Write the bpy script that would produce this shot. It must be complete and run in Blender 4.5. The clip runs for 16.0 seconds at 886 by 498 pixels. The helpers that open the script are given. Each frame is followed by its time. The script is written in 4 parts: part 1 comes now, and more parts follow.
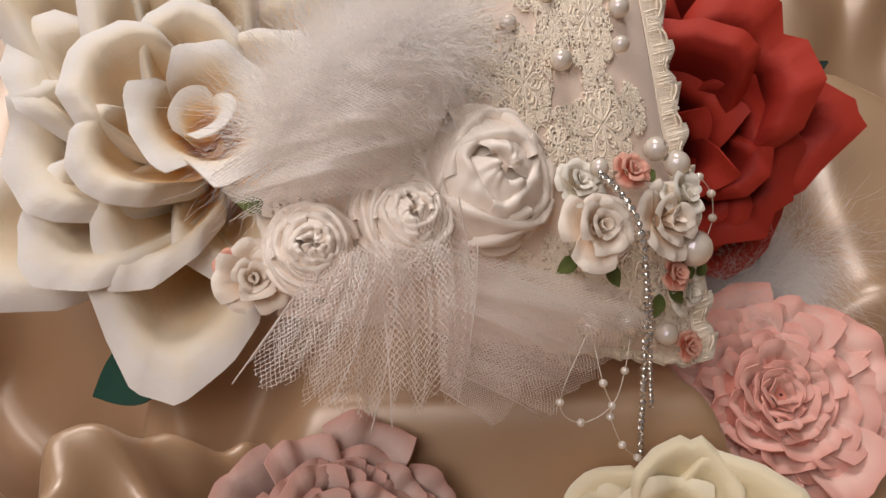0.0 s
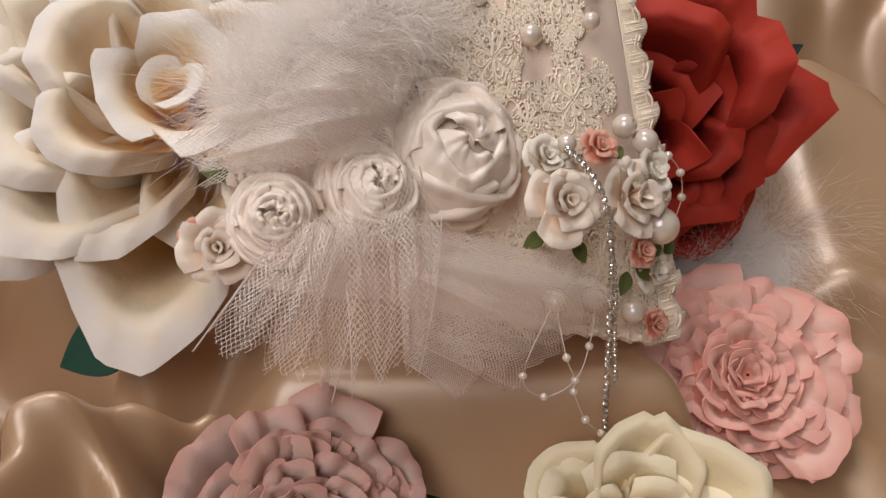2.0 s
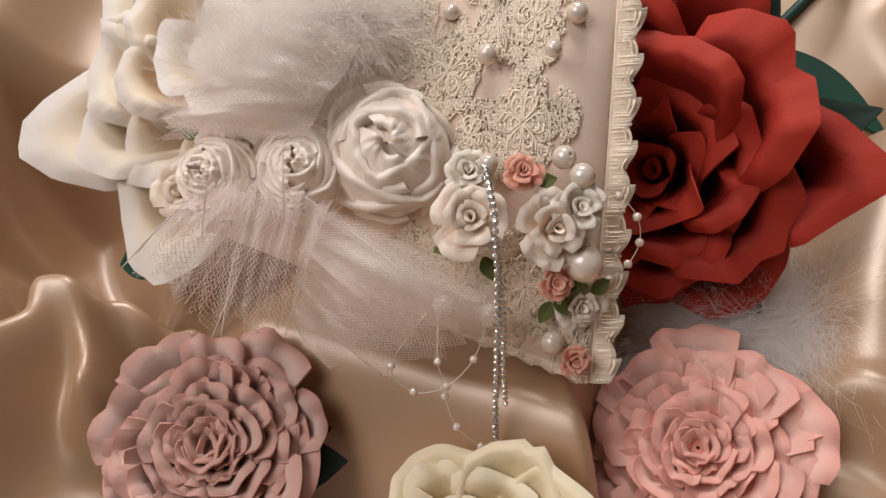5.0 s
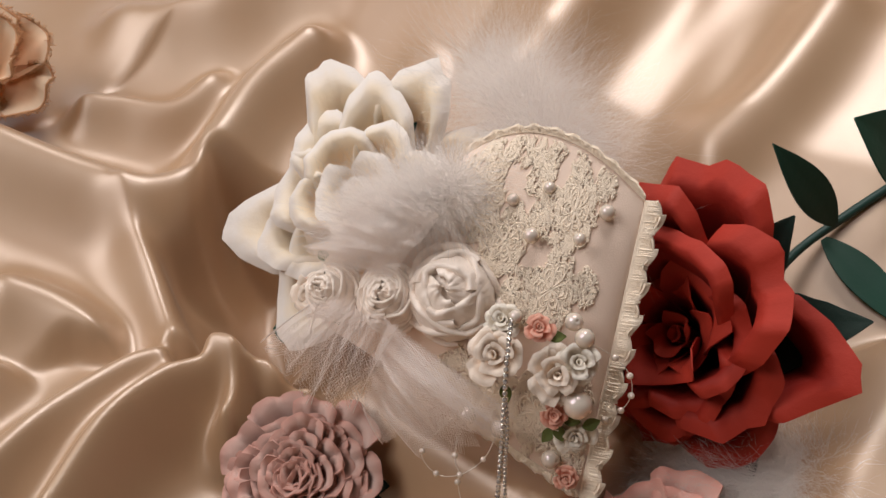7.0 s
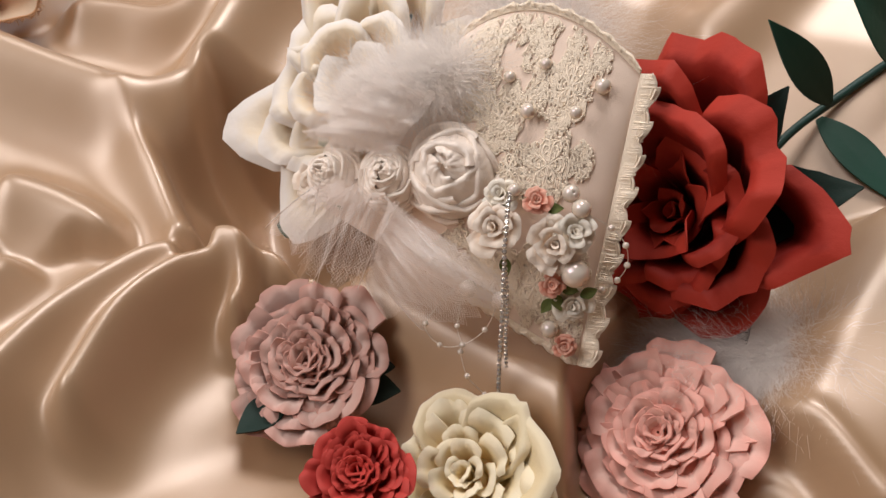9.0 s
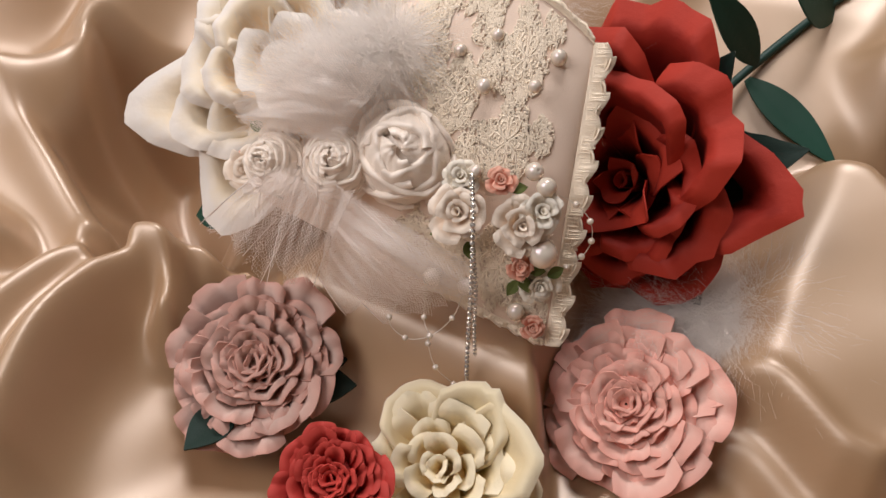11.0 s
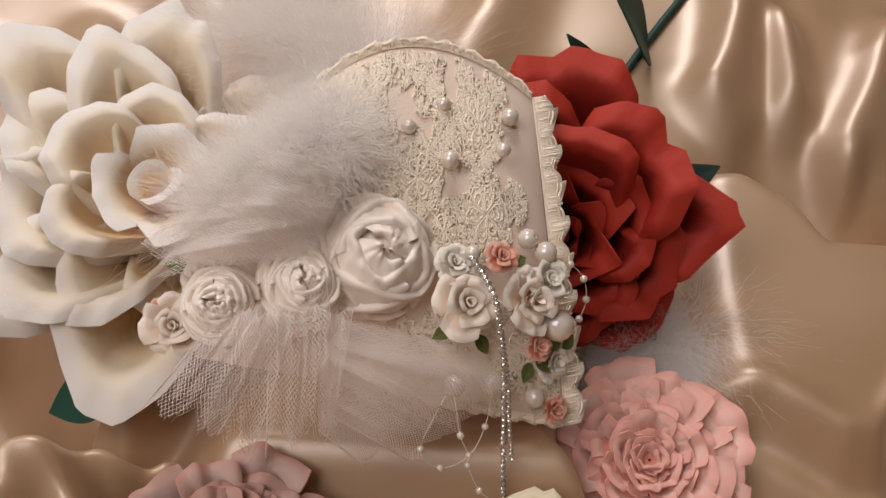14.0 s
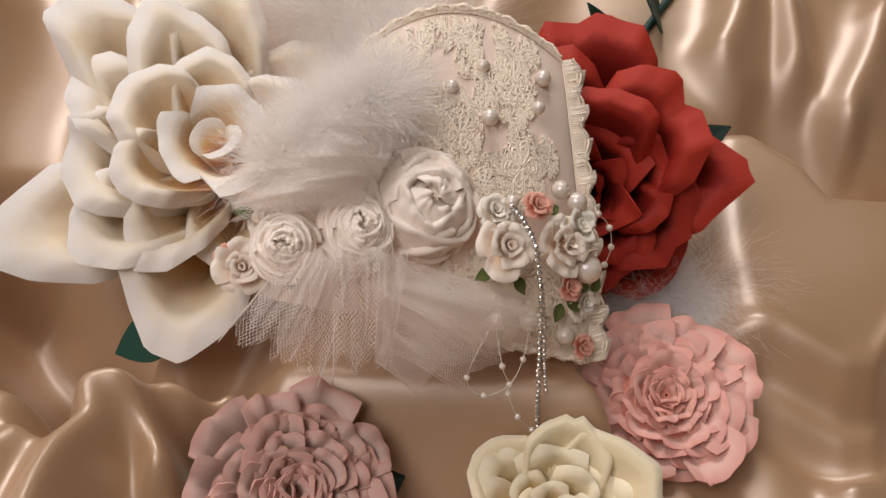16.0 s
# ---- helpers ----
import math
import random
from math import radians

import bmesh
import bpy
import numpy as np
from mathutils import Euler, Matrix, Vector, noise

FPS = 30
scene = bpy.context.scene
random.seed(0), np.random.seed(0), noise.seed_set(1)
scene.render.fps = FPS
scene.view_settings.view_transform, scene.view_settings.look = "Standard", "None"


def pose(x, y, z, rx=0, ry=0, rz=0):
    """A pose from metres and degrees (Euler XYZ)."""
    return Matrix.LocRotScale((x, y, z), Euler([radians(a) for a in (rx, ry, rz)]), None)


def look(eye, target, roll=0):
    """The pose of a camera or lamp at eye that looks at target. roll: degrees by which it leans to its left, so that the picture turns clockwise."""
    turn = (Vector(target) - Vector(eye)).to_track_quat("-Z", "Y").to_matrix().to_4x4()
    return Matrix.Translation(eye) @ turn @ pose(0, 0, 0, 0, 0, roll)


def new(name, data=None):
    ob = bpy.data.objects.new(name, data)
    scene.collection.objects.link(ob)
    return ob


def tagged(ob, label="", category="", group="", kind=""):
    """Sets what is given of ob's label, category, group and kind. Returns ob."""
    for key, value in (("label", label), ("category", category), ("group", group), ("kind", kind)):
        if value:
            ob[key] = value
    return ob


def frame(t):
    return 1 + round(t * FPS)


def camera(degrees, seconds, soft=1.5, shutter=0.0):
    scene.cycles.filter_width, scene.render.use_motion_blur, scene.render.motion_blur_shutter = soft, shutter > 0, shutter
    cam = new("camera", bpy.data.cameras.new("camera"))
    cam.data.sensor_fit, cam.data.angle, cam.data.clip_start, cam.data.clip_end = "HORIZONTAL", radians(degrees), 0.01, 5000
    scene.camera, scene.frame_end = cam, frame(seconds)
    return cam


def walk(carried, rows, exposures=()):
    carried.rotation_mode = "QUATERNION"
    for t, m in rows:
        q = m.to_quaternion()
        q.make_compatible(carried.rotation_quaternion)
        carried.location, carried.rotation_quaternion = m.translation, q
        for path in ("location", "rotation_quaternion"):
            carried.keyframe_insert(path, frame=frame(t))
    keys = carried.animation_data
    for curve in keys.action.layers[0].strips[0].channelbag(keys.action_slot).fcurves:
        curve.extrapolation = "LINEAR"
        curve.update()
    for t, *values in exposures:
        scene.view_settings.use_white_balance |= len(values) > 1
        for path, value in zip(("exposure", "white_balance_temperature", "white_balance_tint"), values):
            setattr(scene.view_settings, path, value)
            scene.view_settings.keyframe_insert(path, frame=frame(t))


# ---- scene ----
cam = camera(60.1, 16.0)
METRES, EYE, TILT, LEAN, TURN = 0.55, 0.20, -30.5, 1.7, 0.0
ROWS = [
    (0.0, 0.0, 0.0, 0.0, -0.0, 0.0, -0.0),
    (0.5, 0.0048, 0.0059, -0.0036, -0.15, 0.0, -0.03),
    (1.0, 0.008, 0.0137, -0.0076, -0.42, -0.19, -0.11),
    (1.5, 0.0084, 0.0094, -0.0177, -0.67, -0.78, -0.37),
    (2.0, 0.0141, -0.0008, -0.0086, -0.7, -0.86, -0.83),
    (2.5, 0.0164, -0.0004, -0.0096, -0.71, -0.7, -1.26),
    (3.0, 0.0175, -0.0049, -0.0052, -0.68, -0.37, -1.65),
    (3.5, 0.0289, -0.0062, 0.0022, 0.36, 0.4, -2.59),
    (3.7, 0.0493, -0.0006, 0.0029, 1.12, 0.13, -3.27),
    (5.8, 0.3198, 0.0039, 0.0613, 32.94, -7.36, -18.29),
    (6.0, 0.3292, -0.0023, 0.0829, 33.92, -7.52, -19.04),
    (6.5, 0.3718, -0.0736, 0.1312, 35.71, -5.08, -20.82),
    (7.0, 0.389, -0.1031, 0.1233, 37.11, -4.61, -21.47),
    (7.5, 0.4, -0.0994, 0.1084, 37.59, -5.62, -21.11),
    (8.0, 0.4008, -0.0979, 0.0943, 38.03, -6.99, -20.62),
    (8.5, 0.4078, -0.0996, 0.0863, 37.57, -8.11, -20.34),
    (9.0, 0.4153, -0.1078, 0.0786, 37.01, -9.32, -20.13),
    (9.2, 0.4148, -0.1103, 0.0772, 36.70, -9.64, -20.17),
    (11.3, 0.3172, -0.1153, 0.0742, 23.83, -8.76, -16.60),
    (11.5, 0.3061, -0.127, 0.0752, 21.66, -7.72, -15.65),
    (12.0, 0.2504, -0.1267, 0.0657, 17.4, -4.8, -12.61),
    (12.5, 0.2019, -0.1371, 0.0538, 13.41, -1.77, -9.17),
    (13.0, 0.1562, -0.1263, 0.0324, 10.22, -0.76, -7.74),
    (13.5, 0.125, -0.1075, 0.0319, 6.0, 2.08, -5.62),
    (14.0, 0.0938, -0.0849, 0.0198, 2.31, 3.11, -4.12),
    (14.5, 0.0859, -0.1034, 0.0115, 0.54, 3.1, -3.66),
    (15.0, 0.0837, -0.1156, 0.0054, 0.33, 2.6, -3.73),
    (15.5, 0.0762, -0.1277, -0.0008, 0.94, 1.87, -3.98),
    (16.0, 0.0579, -0.1367, -0.0065, 1.55, 1.41, -3.97),
]
walk(cam, [(t, pose(0, 0, EYE, TILT, LEAN, TURN) @ pose(METRES * x, METRES * y, METRES * z, 90 + pitch, roll, yaw)) for t, x, y, z, yaw, pitch, roll in ROWS],
     exposures=[(0.0, -0.46), (3.5, -0.42), (6.0, -0.22), (6.6, -0.40), (9.0, -0.20), (12.5, -0.36), (14.0, -0.50), (16.0, -0.44)])

# ---- world and light ----
world = bpy.data.worlds.new("room_air")
scene.world = world
world.use_nodes = True
world.node_tree.nodes["Background"].inputs[0].default_value = (0.9, 0.80, 0.70, 1)
world.node_tree.nodes["Background"].inputs[1].default_value = 0.06


def area(name, eye, target, sx, sy, watts, colour):
    d = bpy.data.lights.new(name, "AREA")
    d.shape, d.size, d.size_y, d.energy, d.color = "RECTANGLE", sx, sy, watts, colour
    ob = new(name, d)
    ob.matrix_world = look(eye, target)
    return ob


area("window_light", (-1.40, 0.55, 0.85), (0, 0.25, 0.05), 1.0, 1.0, 3.0, (0.86, 0.90, 1.0))
# front fill, added to brighten the foreground; no window is known there
area("second_window_light", (-0.55, -0.80, 1.25), (0, 0.25, 0.06), 1.0, 1.0, 20.0, (1.0, 0.945, 0.93))
area("ceiling_lamp_light", (-0.14, 0.50, 1.40), (0.02, 0.25, 0.0), 0.50, 0.50, 14.0, (1.0, 0.945, 0.93))

# ---- materials ----


def material(name, colour, rough=0.6, metal=0.0, spec=0.5, sub=0.0, sheen=0.0):
    m = bpy.data.materials.new(name)
    m.use_nodes = True
    b = m.node_tree.nodes["Principled BSDF"]
    b.inputs["Base Color"].default_value = (*colour, 1)
    b.inputs["Roughness"].default_value = rough
    b.inputs["Metallic"].default_value = metal
    b.inputs["Specular IOR Level"].default_value = spec
    if sub:
        b.inputs["Subsurface Weight"].default_value = sub
        b.inputs["Subsurface Radius"].default_value = (0.0012, 0.0008, 0.0005)
        b.inputs["Subsurface Scale"].default_value = 1.0
    if sheen:
        b.inputs["Sheen Weight"].default_value = sheen
    return m, m.node_tree.nodes, m.node_tree.links, b


def noise_bump(nodes, links, b, scale, strength, dist, detail=4, coord="Object", second=None):
    tc = nodes.new("ShaderNodeTexCoord")
    n = nodes.new("ShaderNodeTexNoise")
    n.inputs["Scale"].default_value, n.inputs["Detail"].default_value = scale, detail
    links.new(tc.outputs[coord], n.inputs["Vector"])
    height = n.outputs["Fac"]
    if second:
        n2 = nodes.new("ShaderNodeTexNoise")
        n2.inputs["Scale"].default_value = second[0]
        links.new(tc.outputs[coord], n2.inputs["Vector"])
        mx = nodes.new("ShaderNodeMath")
        mx.operation = "MULTIPLY_ADD"
        mx.inputs[1].default_value = second[1]
        links.new(n2.outputs["Fac"], mx.inputs[0])
        links.new(height, mx.inputs[2])
        height = mx.outputs[0]
    bump = nodes.new("ShaderNodeBump")
    bump.inputs["Strength"].default_value, bump.inputs["Distance"].default_value = strength, dist
    links.new(height, bump.inputs["Height"])
    links.new(bump.outputs[0], b.inputs["Normal"])
    return n, tc


def ramp_node(nodes, stops):
    r = nodes.new("ShaderNodeValToRGB")
    while len(r.color_ramp.elements) < len(stops):
        r.color_ramp.elements.new(0.5)
    for e, (p, c) in zip(r.color_ramp.elements, stops):
        e.position, e.color = p, (*c, 1)
    return r


def let_through(nodes, links, b, share, colour=None, source=None):
    """A thin sheet: a share of the light shines through it."""
    t, mix = nodes.new("ShaderNodeBsdfTranslucent"), nodes.new("ShaderNodeMixShader")
    mix.inputs[0].default_value = share
    if source is not None:
        links.new(source, t.inputs[0])
    else:
        t.inputs[0].default_value = (*colour, 1)
    links.new(b.outputs[0], mix.inputs[1])
    links.new(t.outputs[0], mix.inputs[2])
    links.new(mix.outputs[0], nodes["Material Output"].inputs[0])


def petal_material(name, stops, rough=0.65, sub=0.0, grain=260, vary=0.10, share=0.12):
    """Dyed foam or paper: dye and painted-in shade or glow change from the foot to the rim of the petal (v of the UV
    map).
    """
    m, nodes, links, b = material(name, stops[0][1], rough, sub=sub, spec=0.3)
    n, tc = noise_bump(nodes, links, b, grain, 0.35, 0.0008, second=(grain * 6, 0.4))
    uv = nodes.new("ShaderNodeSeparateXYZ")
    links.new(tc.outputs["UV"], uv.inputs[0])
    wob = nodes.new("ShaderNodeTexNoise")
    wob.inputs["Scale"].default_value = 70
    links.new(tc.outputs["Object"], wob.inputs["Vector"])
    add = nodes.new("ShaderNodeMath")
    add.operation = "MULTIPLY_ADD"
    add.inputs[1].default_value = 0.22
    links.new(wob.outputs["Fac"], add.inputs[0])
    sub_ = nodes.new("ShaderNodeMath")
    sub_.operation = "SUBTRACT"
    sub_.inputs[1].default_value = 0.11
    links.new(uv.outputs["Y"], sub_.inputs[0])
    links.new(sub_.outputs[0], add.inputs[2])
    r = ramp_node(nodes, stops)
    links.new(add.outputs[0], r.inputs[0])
    info = nodes.new("ShaderNodeObjectInfo")
    hsv = nodes.new("ShaderNodeHueSaturation")
    mp = nodes.new("ShaderNodeMapRange")
    mp.inputs["To Min"].default_value, mp.inputs["To Max"].default_value = 1 - vary, 1 + vary * 0.4
    links.new(info.outputs["Random"], mp.inputs["Value"])
    links.new(mp.outputs[0], hsv.inputs["Value"])
    links.new(r.outputs[0], hsv.inputs["Color"])
    links.new(hsv.outputs[0], b.inputs["Base Color"])
    if share:
        let_through(nodes, links, b, share, source=hsv.outputs[0])
    return m


def satin_material():
    m, nodes, links, b = material("champagne_satin", (0.46, 0.28, 0.165), 0.40, metal=0.14, spec=0.5)
    tc = nodes.new("ShaderNodeTexCoord")
    big = nodes.new("ShaderNodeTexNoise")
    big.inputs["Scale"].default_value, big.inputs["Detail"].default_value = 9, 3
    links.new(tc.outputs["Object"], big.inputs["Vector"])
    r = ramp_node(nodes, [(0.3, (0.435, 0.254, 0.130)), (0.7, (0.50, 0.325, 0.190))])
    links.new(big.outputs["Fac"], r.inputs[0])
    links.new(r.outputs[0], b.inputs["Base Color"])
    mp = nodes.new("ShaderNodeMapping")
    mp.inputs["Scale"].default_value = (1500, 260, 800)
    links.new(tc.outputs["Object"], mp.inputs[0])
    weave = nodes.new("ShaderNodeTexNoise")
    weave.inputs["Scale"].default_value, weave.inputs["Detail"].default_value = 1.0, 2
    links.new(mp.outputs[0], weave.inputs["Vector"])
    rr = nodes.new("ShaderNodeMapRange")
    rr.inputs["To Min"].default_value, rr.inputs["To Max"].default_value = 0.37, 0.48
    links.new(weave.outputs["Fac"], rr.inputs["Value"])
    links.new(rr.outputs[0], b.inputs["Roughness"])
    soft = nodes.new("ShaderNodeTexNoise")
    soft.inputs["Scale"].default_value, soft.inputs["Detail"].default_value = 40, 1
    links.new(tc.outputs["Object"], soft.inputs["Vector"])
    mix = nodes.new("ShaderNodeMath")
    mix.operation = "MULTIPLY_ADD"
    mix.inputs[1].default_value = 0.06
    links.new(weave.outputs["Fac"], mix.inputs[0])
    links.new(soft.outputs["Fac"], mix.inputs[2])
    bump = nodes.new("ShaderNodeBump")
    b.inputs["IOR"].default_value = 2.15
    b.inputs["Coat Weight"].default_value, b.inputs["Coat Roughness"].default_value, b.inputs["Coat IOR"].default_value = 0.35, 0.32, 1.5
    b.inputs["Sheen Weight"].default_value, b.inputs["Sheen Roughness"].default_value = 0.10, 0.4
    b.inputs["Sheen Tint"].default_value = (1.0, 0.93, 0.87, 1)
    bump.inputs["Strength"].default_value, bump.inputs["Distance"].default_value = 0.22, 0.0012
    links.new(mix.outputs[0], bump.inputs["Height"])
    links.new(bump.outputs[0], b.inputs["Normal"])
    return m


def ribbon_material():
    m, nodes, links, b = material("ivory_satin_ribbon", (0.98, 0.86, 0.755), 0.36, spec=0.8)
    tc = nodes.new("ShaderNodeTexCoord")
    w = nodes.new("ShaderNodeTexWave")
    w.inputs["Scale"].default_value, w.inputs["Distortion"].default_value = 620, 1.0
    mp = nodes.new("ShaderNodeMapping")
    mp.inputs["Rotation"].default_value = (0.5, 0.6, 0.7)
    links.new(tc.outputs["Object"], mp.inputs[0])
    links.new(mp.outputs[0], w.inputs["Vector"])
    bump = nodes.new("ShaderNodeBump")
    bump.inputs["Strength"].default_value, bump.inputs["Distance"].default_value = 0.25, 0.0003
    links.new(w.outputs["Fac"], bump.inputs["Height"])
    links.new(bump.outputs[0], b.inputs["Normal"])
    b.inputs["Anisotropic"].default_value = 0.5
    b.inputs["Sheen Weight"].default_value = 0.2
    return m


SATIN = satin_material()
RIBBON = ribbon_material()
# yellow feet paint in the glow between petals, white rims the light caught
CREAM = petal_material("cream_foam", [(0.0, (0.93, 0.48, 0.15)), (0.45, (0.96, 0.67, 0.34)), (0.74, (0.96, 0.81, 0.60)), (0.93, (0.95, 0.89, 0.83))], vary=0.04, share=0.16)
# dark feet mix dye with painted shade; the brighter rims paint in light
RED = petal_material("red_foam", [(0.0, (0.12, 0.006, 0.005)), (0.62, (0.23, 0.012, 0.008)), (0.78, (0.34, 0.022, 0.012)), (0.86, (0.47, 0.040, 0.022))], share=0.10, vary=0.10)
# pink and dusty pink: dark feet paint the shade between petals, rims are dye
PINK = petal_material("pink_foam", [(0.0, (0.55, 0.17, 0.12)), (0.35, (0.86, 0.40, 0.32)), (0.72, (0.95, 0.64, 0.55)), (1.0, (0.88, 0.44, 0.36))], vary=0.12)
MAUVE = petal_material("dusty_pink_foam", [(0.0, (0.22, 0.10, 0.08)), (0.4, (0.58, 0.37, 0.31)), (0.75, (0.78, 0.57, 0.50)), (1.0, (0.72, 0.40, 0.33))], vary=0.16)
YELLOW = petal_material("pale_yellow_foam", [(0.0, (0.82, 0.52, 0.16)), (0.5, (0.95, 0.77, 0.44)), (1.0, (0.97, 0.87, 0.66))])
REDBALL = petal_material("scarlet_foam", [(0.0, (0.30, 0.012, 0.01)), (0.6, (0.50, 0.035, 0.028)), (1.0, (0.60, 0.07, 0.055))], share=0.12)
# the warm feet paint in light bounced between the paper petals
PAPER = petal_material("ivory_mulberry_paper", [(0.0, (0.88, 0.62, 0.40)), (0.5, (0.97, 0.80, 0.64)), (1.0, (0.98, 0.87, 0.76))], rough=0.85, grain=900)
WHITEPAPER = petal_material("white_mulberry_paper", [(0.0, (0.88, 0.77, 0.60)), (1.0, (0.96, 0.90, 0.80))], rough=0.85, grain=900)
ORANGE = petal_material("coral_mulberry_paper", [(0.0, (0.70, 0.16, 0.08)), (0.6, (0.86, 0.36, 0.25)), (1.0, (0.90, 0.52, 0.40))], rough=0.85, grain=900)
LEAF = petal_material("dark_green_foam", [(0.0, (0.012, 0.05, 0.032)), (1.0, (0.015, 0.075, 0.05))], rough=0.6, share=0.0)
BLACKLEAF = petal_material("deep_green_foam", [(0.0, (0.008, 0.022, 0.016)), (1.0, (0.010, 0.030, 0.022))], rough=0.6, share=0.0)
OLIVE = petal_material("olive_paper", [(0.0, (0.10, 0.13, 0.035)), (1.0, (0.17, 0.20, 0.06))], rough=0.8, grain=900)
STEMGREEN = material("green_stem", (0.010, 0.045, 0.035), 0.55)[0]

CLOTH, _n, _l, _b = material("ivory_net_cloth", (0.86, 0.69, 0.57), 0.85, sheen=0.3)
noise_bump(_n, _l, _b, 1400, 0.5, 0.0004, second=(120, 0.6))
LACE, _n, _l, _b = material("ivory_lace_thread", (0.96, 0.83, 0.67), 0.8, sheen=0.3)
noise_bump(_n, _l, _b, 2500, 0.6, 0.0003)
PEARL, _n, _l, _b = material("pearl", (0.78, 0.70, 0.60), 0.22, metal=0.15, spec=0.8)
_b.inputs["Coat Weight"].default_value, _b.inputs["Coat Roughness"].default_value = 0.6, 0.08
_b.inputs["Thin Film Thickness"].default_value = 320
noise_bump(_n, _l, _b, 300, 0.05, 0.0002)
SILVER = material("silver_setting", (0.80, 0.76, 0.70), 0.22, metal=1.0)[0]
STONE, _n, _l, _b = material("cut_crystal", (0.95, 0.95, 0.95), 0.04, metal=0.75, spec=1.0)
_b.inputs["Coat Weight"].default_value, _b.inputs["IOR"].default_value = 0.6, 1.7
WIRE = material("nylon_wire", (0.80, 0.72, 0.62), 0.35)[0]


def sheer(name, colour, through_, gloss, clear=0.0):
    """Fine fibre: part of the light passes through."""
    m = bpy.data.materials.new(name)
    m.use_nodes = True
    nodes, links = m.node_tree.nodes, m.node_tree.links
    nodes.remove(nodes["Principled BSDF"])
    d, tr, g = nodes.new("ShaderNodeBsdfDiffuse"), nodes.new("ShaderNodeBsdfTranslucent"), nodes.new("ShaderNodeBsdfGlossy")
    d.inputs[0].default_value = tr.inputs[0].default_value = (*colour, 1)
    g.inputs["Roughness"].default_value = 0.45
    m1, m2 = nodes.new("ShaderNodeMixShader"), nodes.new("ShaderNodeMixShader")
    m1.inputs[0].default_value, m2.inputs[0].default_value = through_, gloss
    links.new(d.outputs[0], m1.inputs[1]), links.new(tr.outputs[0], m1.inputs[2])
    links.new(m1.outputs[0], m2.inputs[1]), links.new(g.outputs[0], m2.inputs[2])
    last = m2
    if clear:
        c, last = nodes.new("ShaderNodeBsdfTransparent"), nodes.new("ShaderNodeMixShader")
        last.inputs[0].default_value = clear
        links.new(m2.outputs[0], last.inputs[1]), links.new(c.outputs[0], last.inputs[2])
    links.new(last.outputs[0], nodes["Material Output"].inputs[0])
    return m


TULLE = sheer("blush_tulle_thread", (0.985, 0.90, 0.84), 0.5, 0.16)
FLUFF = sheer("white_down", (0.995, 0.96, 0.93), 0.45, 0.0, 0.25)
PLASTER, _n, _l, _b = material("plain_room_paint", (0.26, 0.21, 0.17), 0.9)
noise_bump(_n, _l, _b, 40, 0.2, 0.002)

# ---- mesh helpers ----
V3 = lambda *a: np.array(a, float)


def unit(v):
    v = np.asarray(v, float)
    return v / (np.linalg.norm(v, axis=-1, keepdims=True) + 1e-12)


def mesh_of(name, verts, faces, mat, uvs=None, smooth=True):
    me = bpy.data.meshes.new(name)
    me.from_pydata([tuple(map(float, v)) for v in verts], [], [tuple(map(int, f)) for f in faces])
    if uvs is not None:
        layer = me.uv_layers.new(name="UVMap")
        idx = np.empty(len(me.loops), int)
        me.loops.foreach_get("vertex_index", idx)
        layer.data.foreach_set("uv", np.asarray(uvs, np.float32)[idx].ravel())
    if smooth:
        me.polygons.foreach_set("use_smooth", [True] * len(me.polygons))
    me.materials.append(mat)
    return me


def part(name, me, parent=None, label="", m=None):
    ob = new(name, me)
    if parent is not None:
        ob.parent = parent
    if m is not None:
        ob.matrix_basis = m
    return tagged(ob, label)


def thing(name, m, label, category, group="", kind=""):
    ob = new(name)
    ob.empty_display_size = 0.01
    ob.matrix_world = m
    return tagged(ob, label, category, group, kind)


def frame_at(origin, axis, spin=0.0):
    """A pose at origin whose z points along axis."""
    q = Vector(axis).normalized().to_track_quat("Z", "Y")
    return Matrix.Translation(origin) @ q.to_matrix().to_4x4() @ Matrix.Rotation(radians(spin), 4, "Z")


def shell(P, thick):
    """A sheet P[i, j] of points made into a closed shell with a soft rim. Returns verts, faces, uvs."""
    a, b = P.shape[:2]
    du, dv = np.gradient(P, axis=0), np.gradient(P, axis=1)
    n = unit(np.cross(du, dv))
    I, J = np.meshgrid(np.arange(a), np.arange(b), indexing="ij")
    edge = np.minimum(np.minimum(I, a - 1 - I), b - 1 - J)
    t = (thick * np.where(edge == 0, 0.7, 1.0))[..., None]
    verts = np.concatenate([(P + n * t / 2).reshape(-1, 3), (P - n * t / 2).reshape(-1, 3)])
    uv = np.stack([I / (a - 1), J / (b - 1)], -1).reshape(-1, 2)
    uvs = np.concatenate([uv, uv])
    k, faces = a * b, []
    for i in range(a - 1):
        for j in range(b - 1):
            p, q, r, s = i * b + j, (i + 1) * b + j, (i + 1) * b + j + 1, i * b + j + 1
            faces += [(p, q, r, s), (k + s, k + r, k + q, k + p)]
    ring = [i * b for i in range(a)] + [(a - 1) * b + j for j in range(1, b)] + [i * b + b - 1 for i in range(a - 2, -1, -1)] + [j for j in range(b - 2, 0, -1)]
    n2, m = 2 * k, len(ring)
    verts = np.concatenate([verts, verts[ring], verts[[k + p for p in ring]]])
    uvs = np.concatenate([uvs, uvs[ring], uvs[ring]])
    for i in range(m):
        j = (i + 1) % m
        faces.append((n2 + j, n2 + i, n2 + m + i, n2 + m + j))
    return verts, faces, uvs


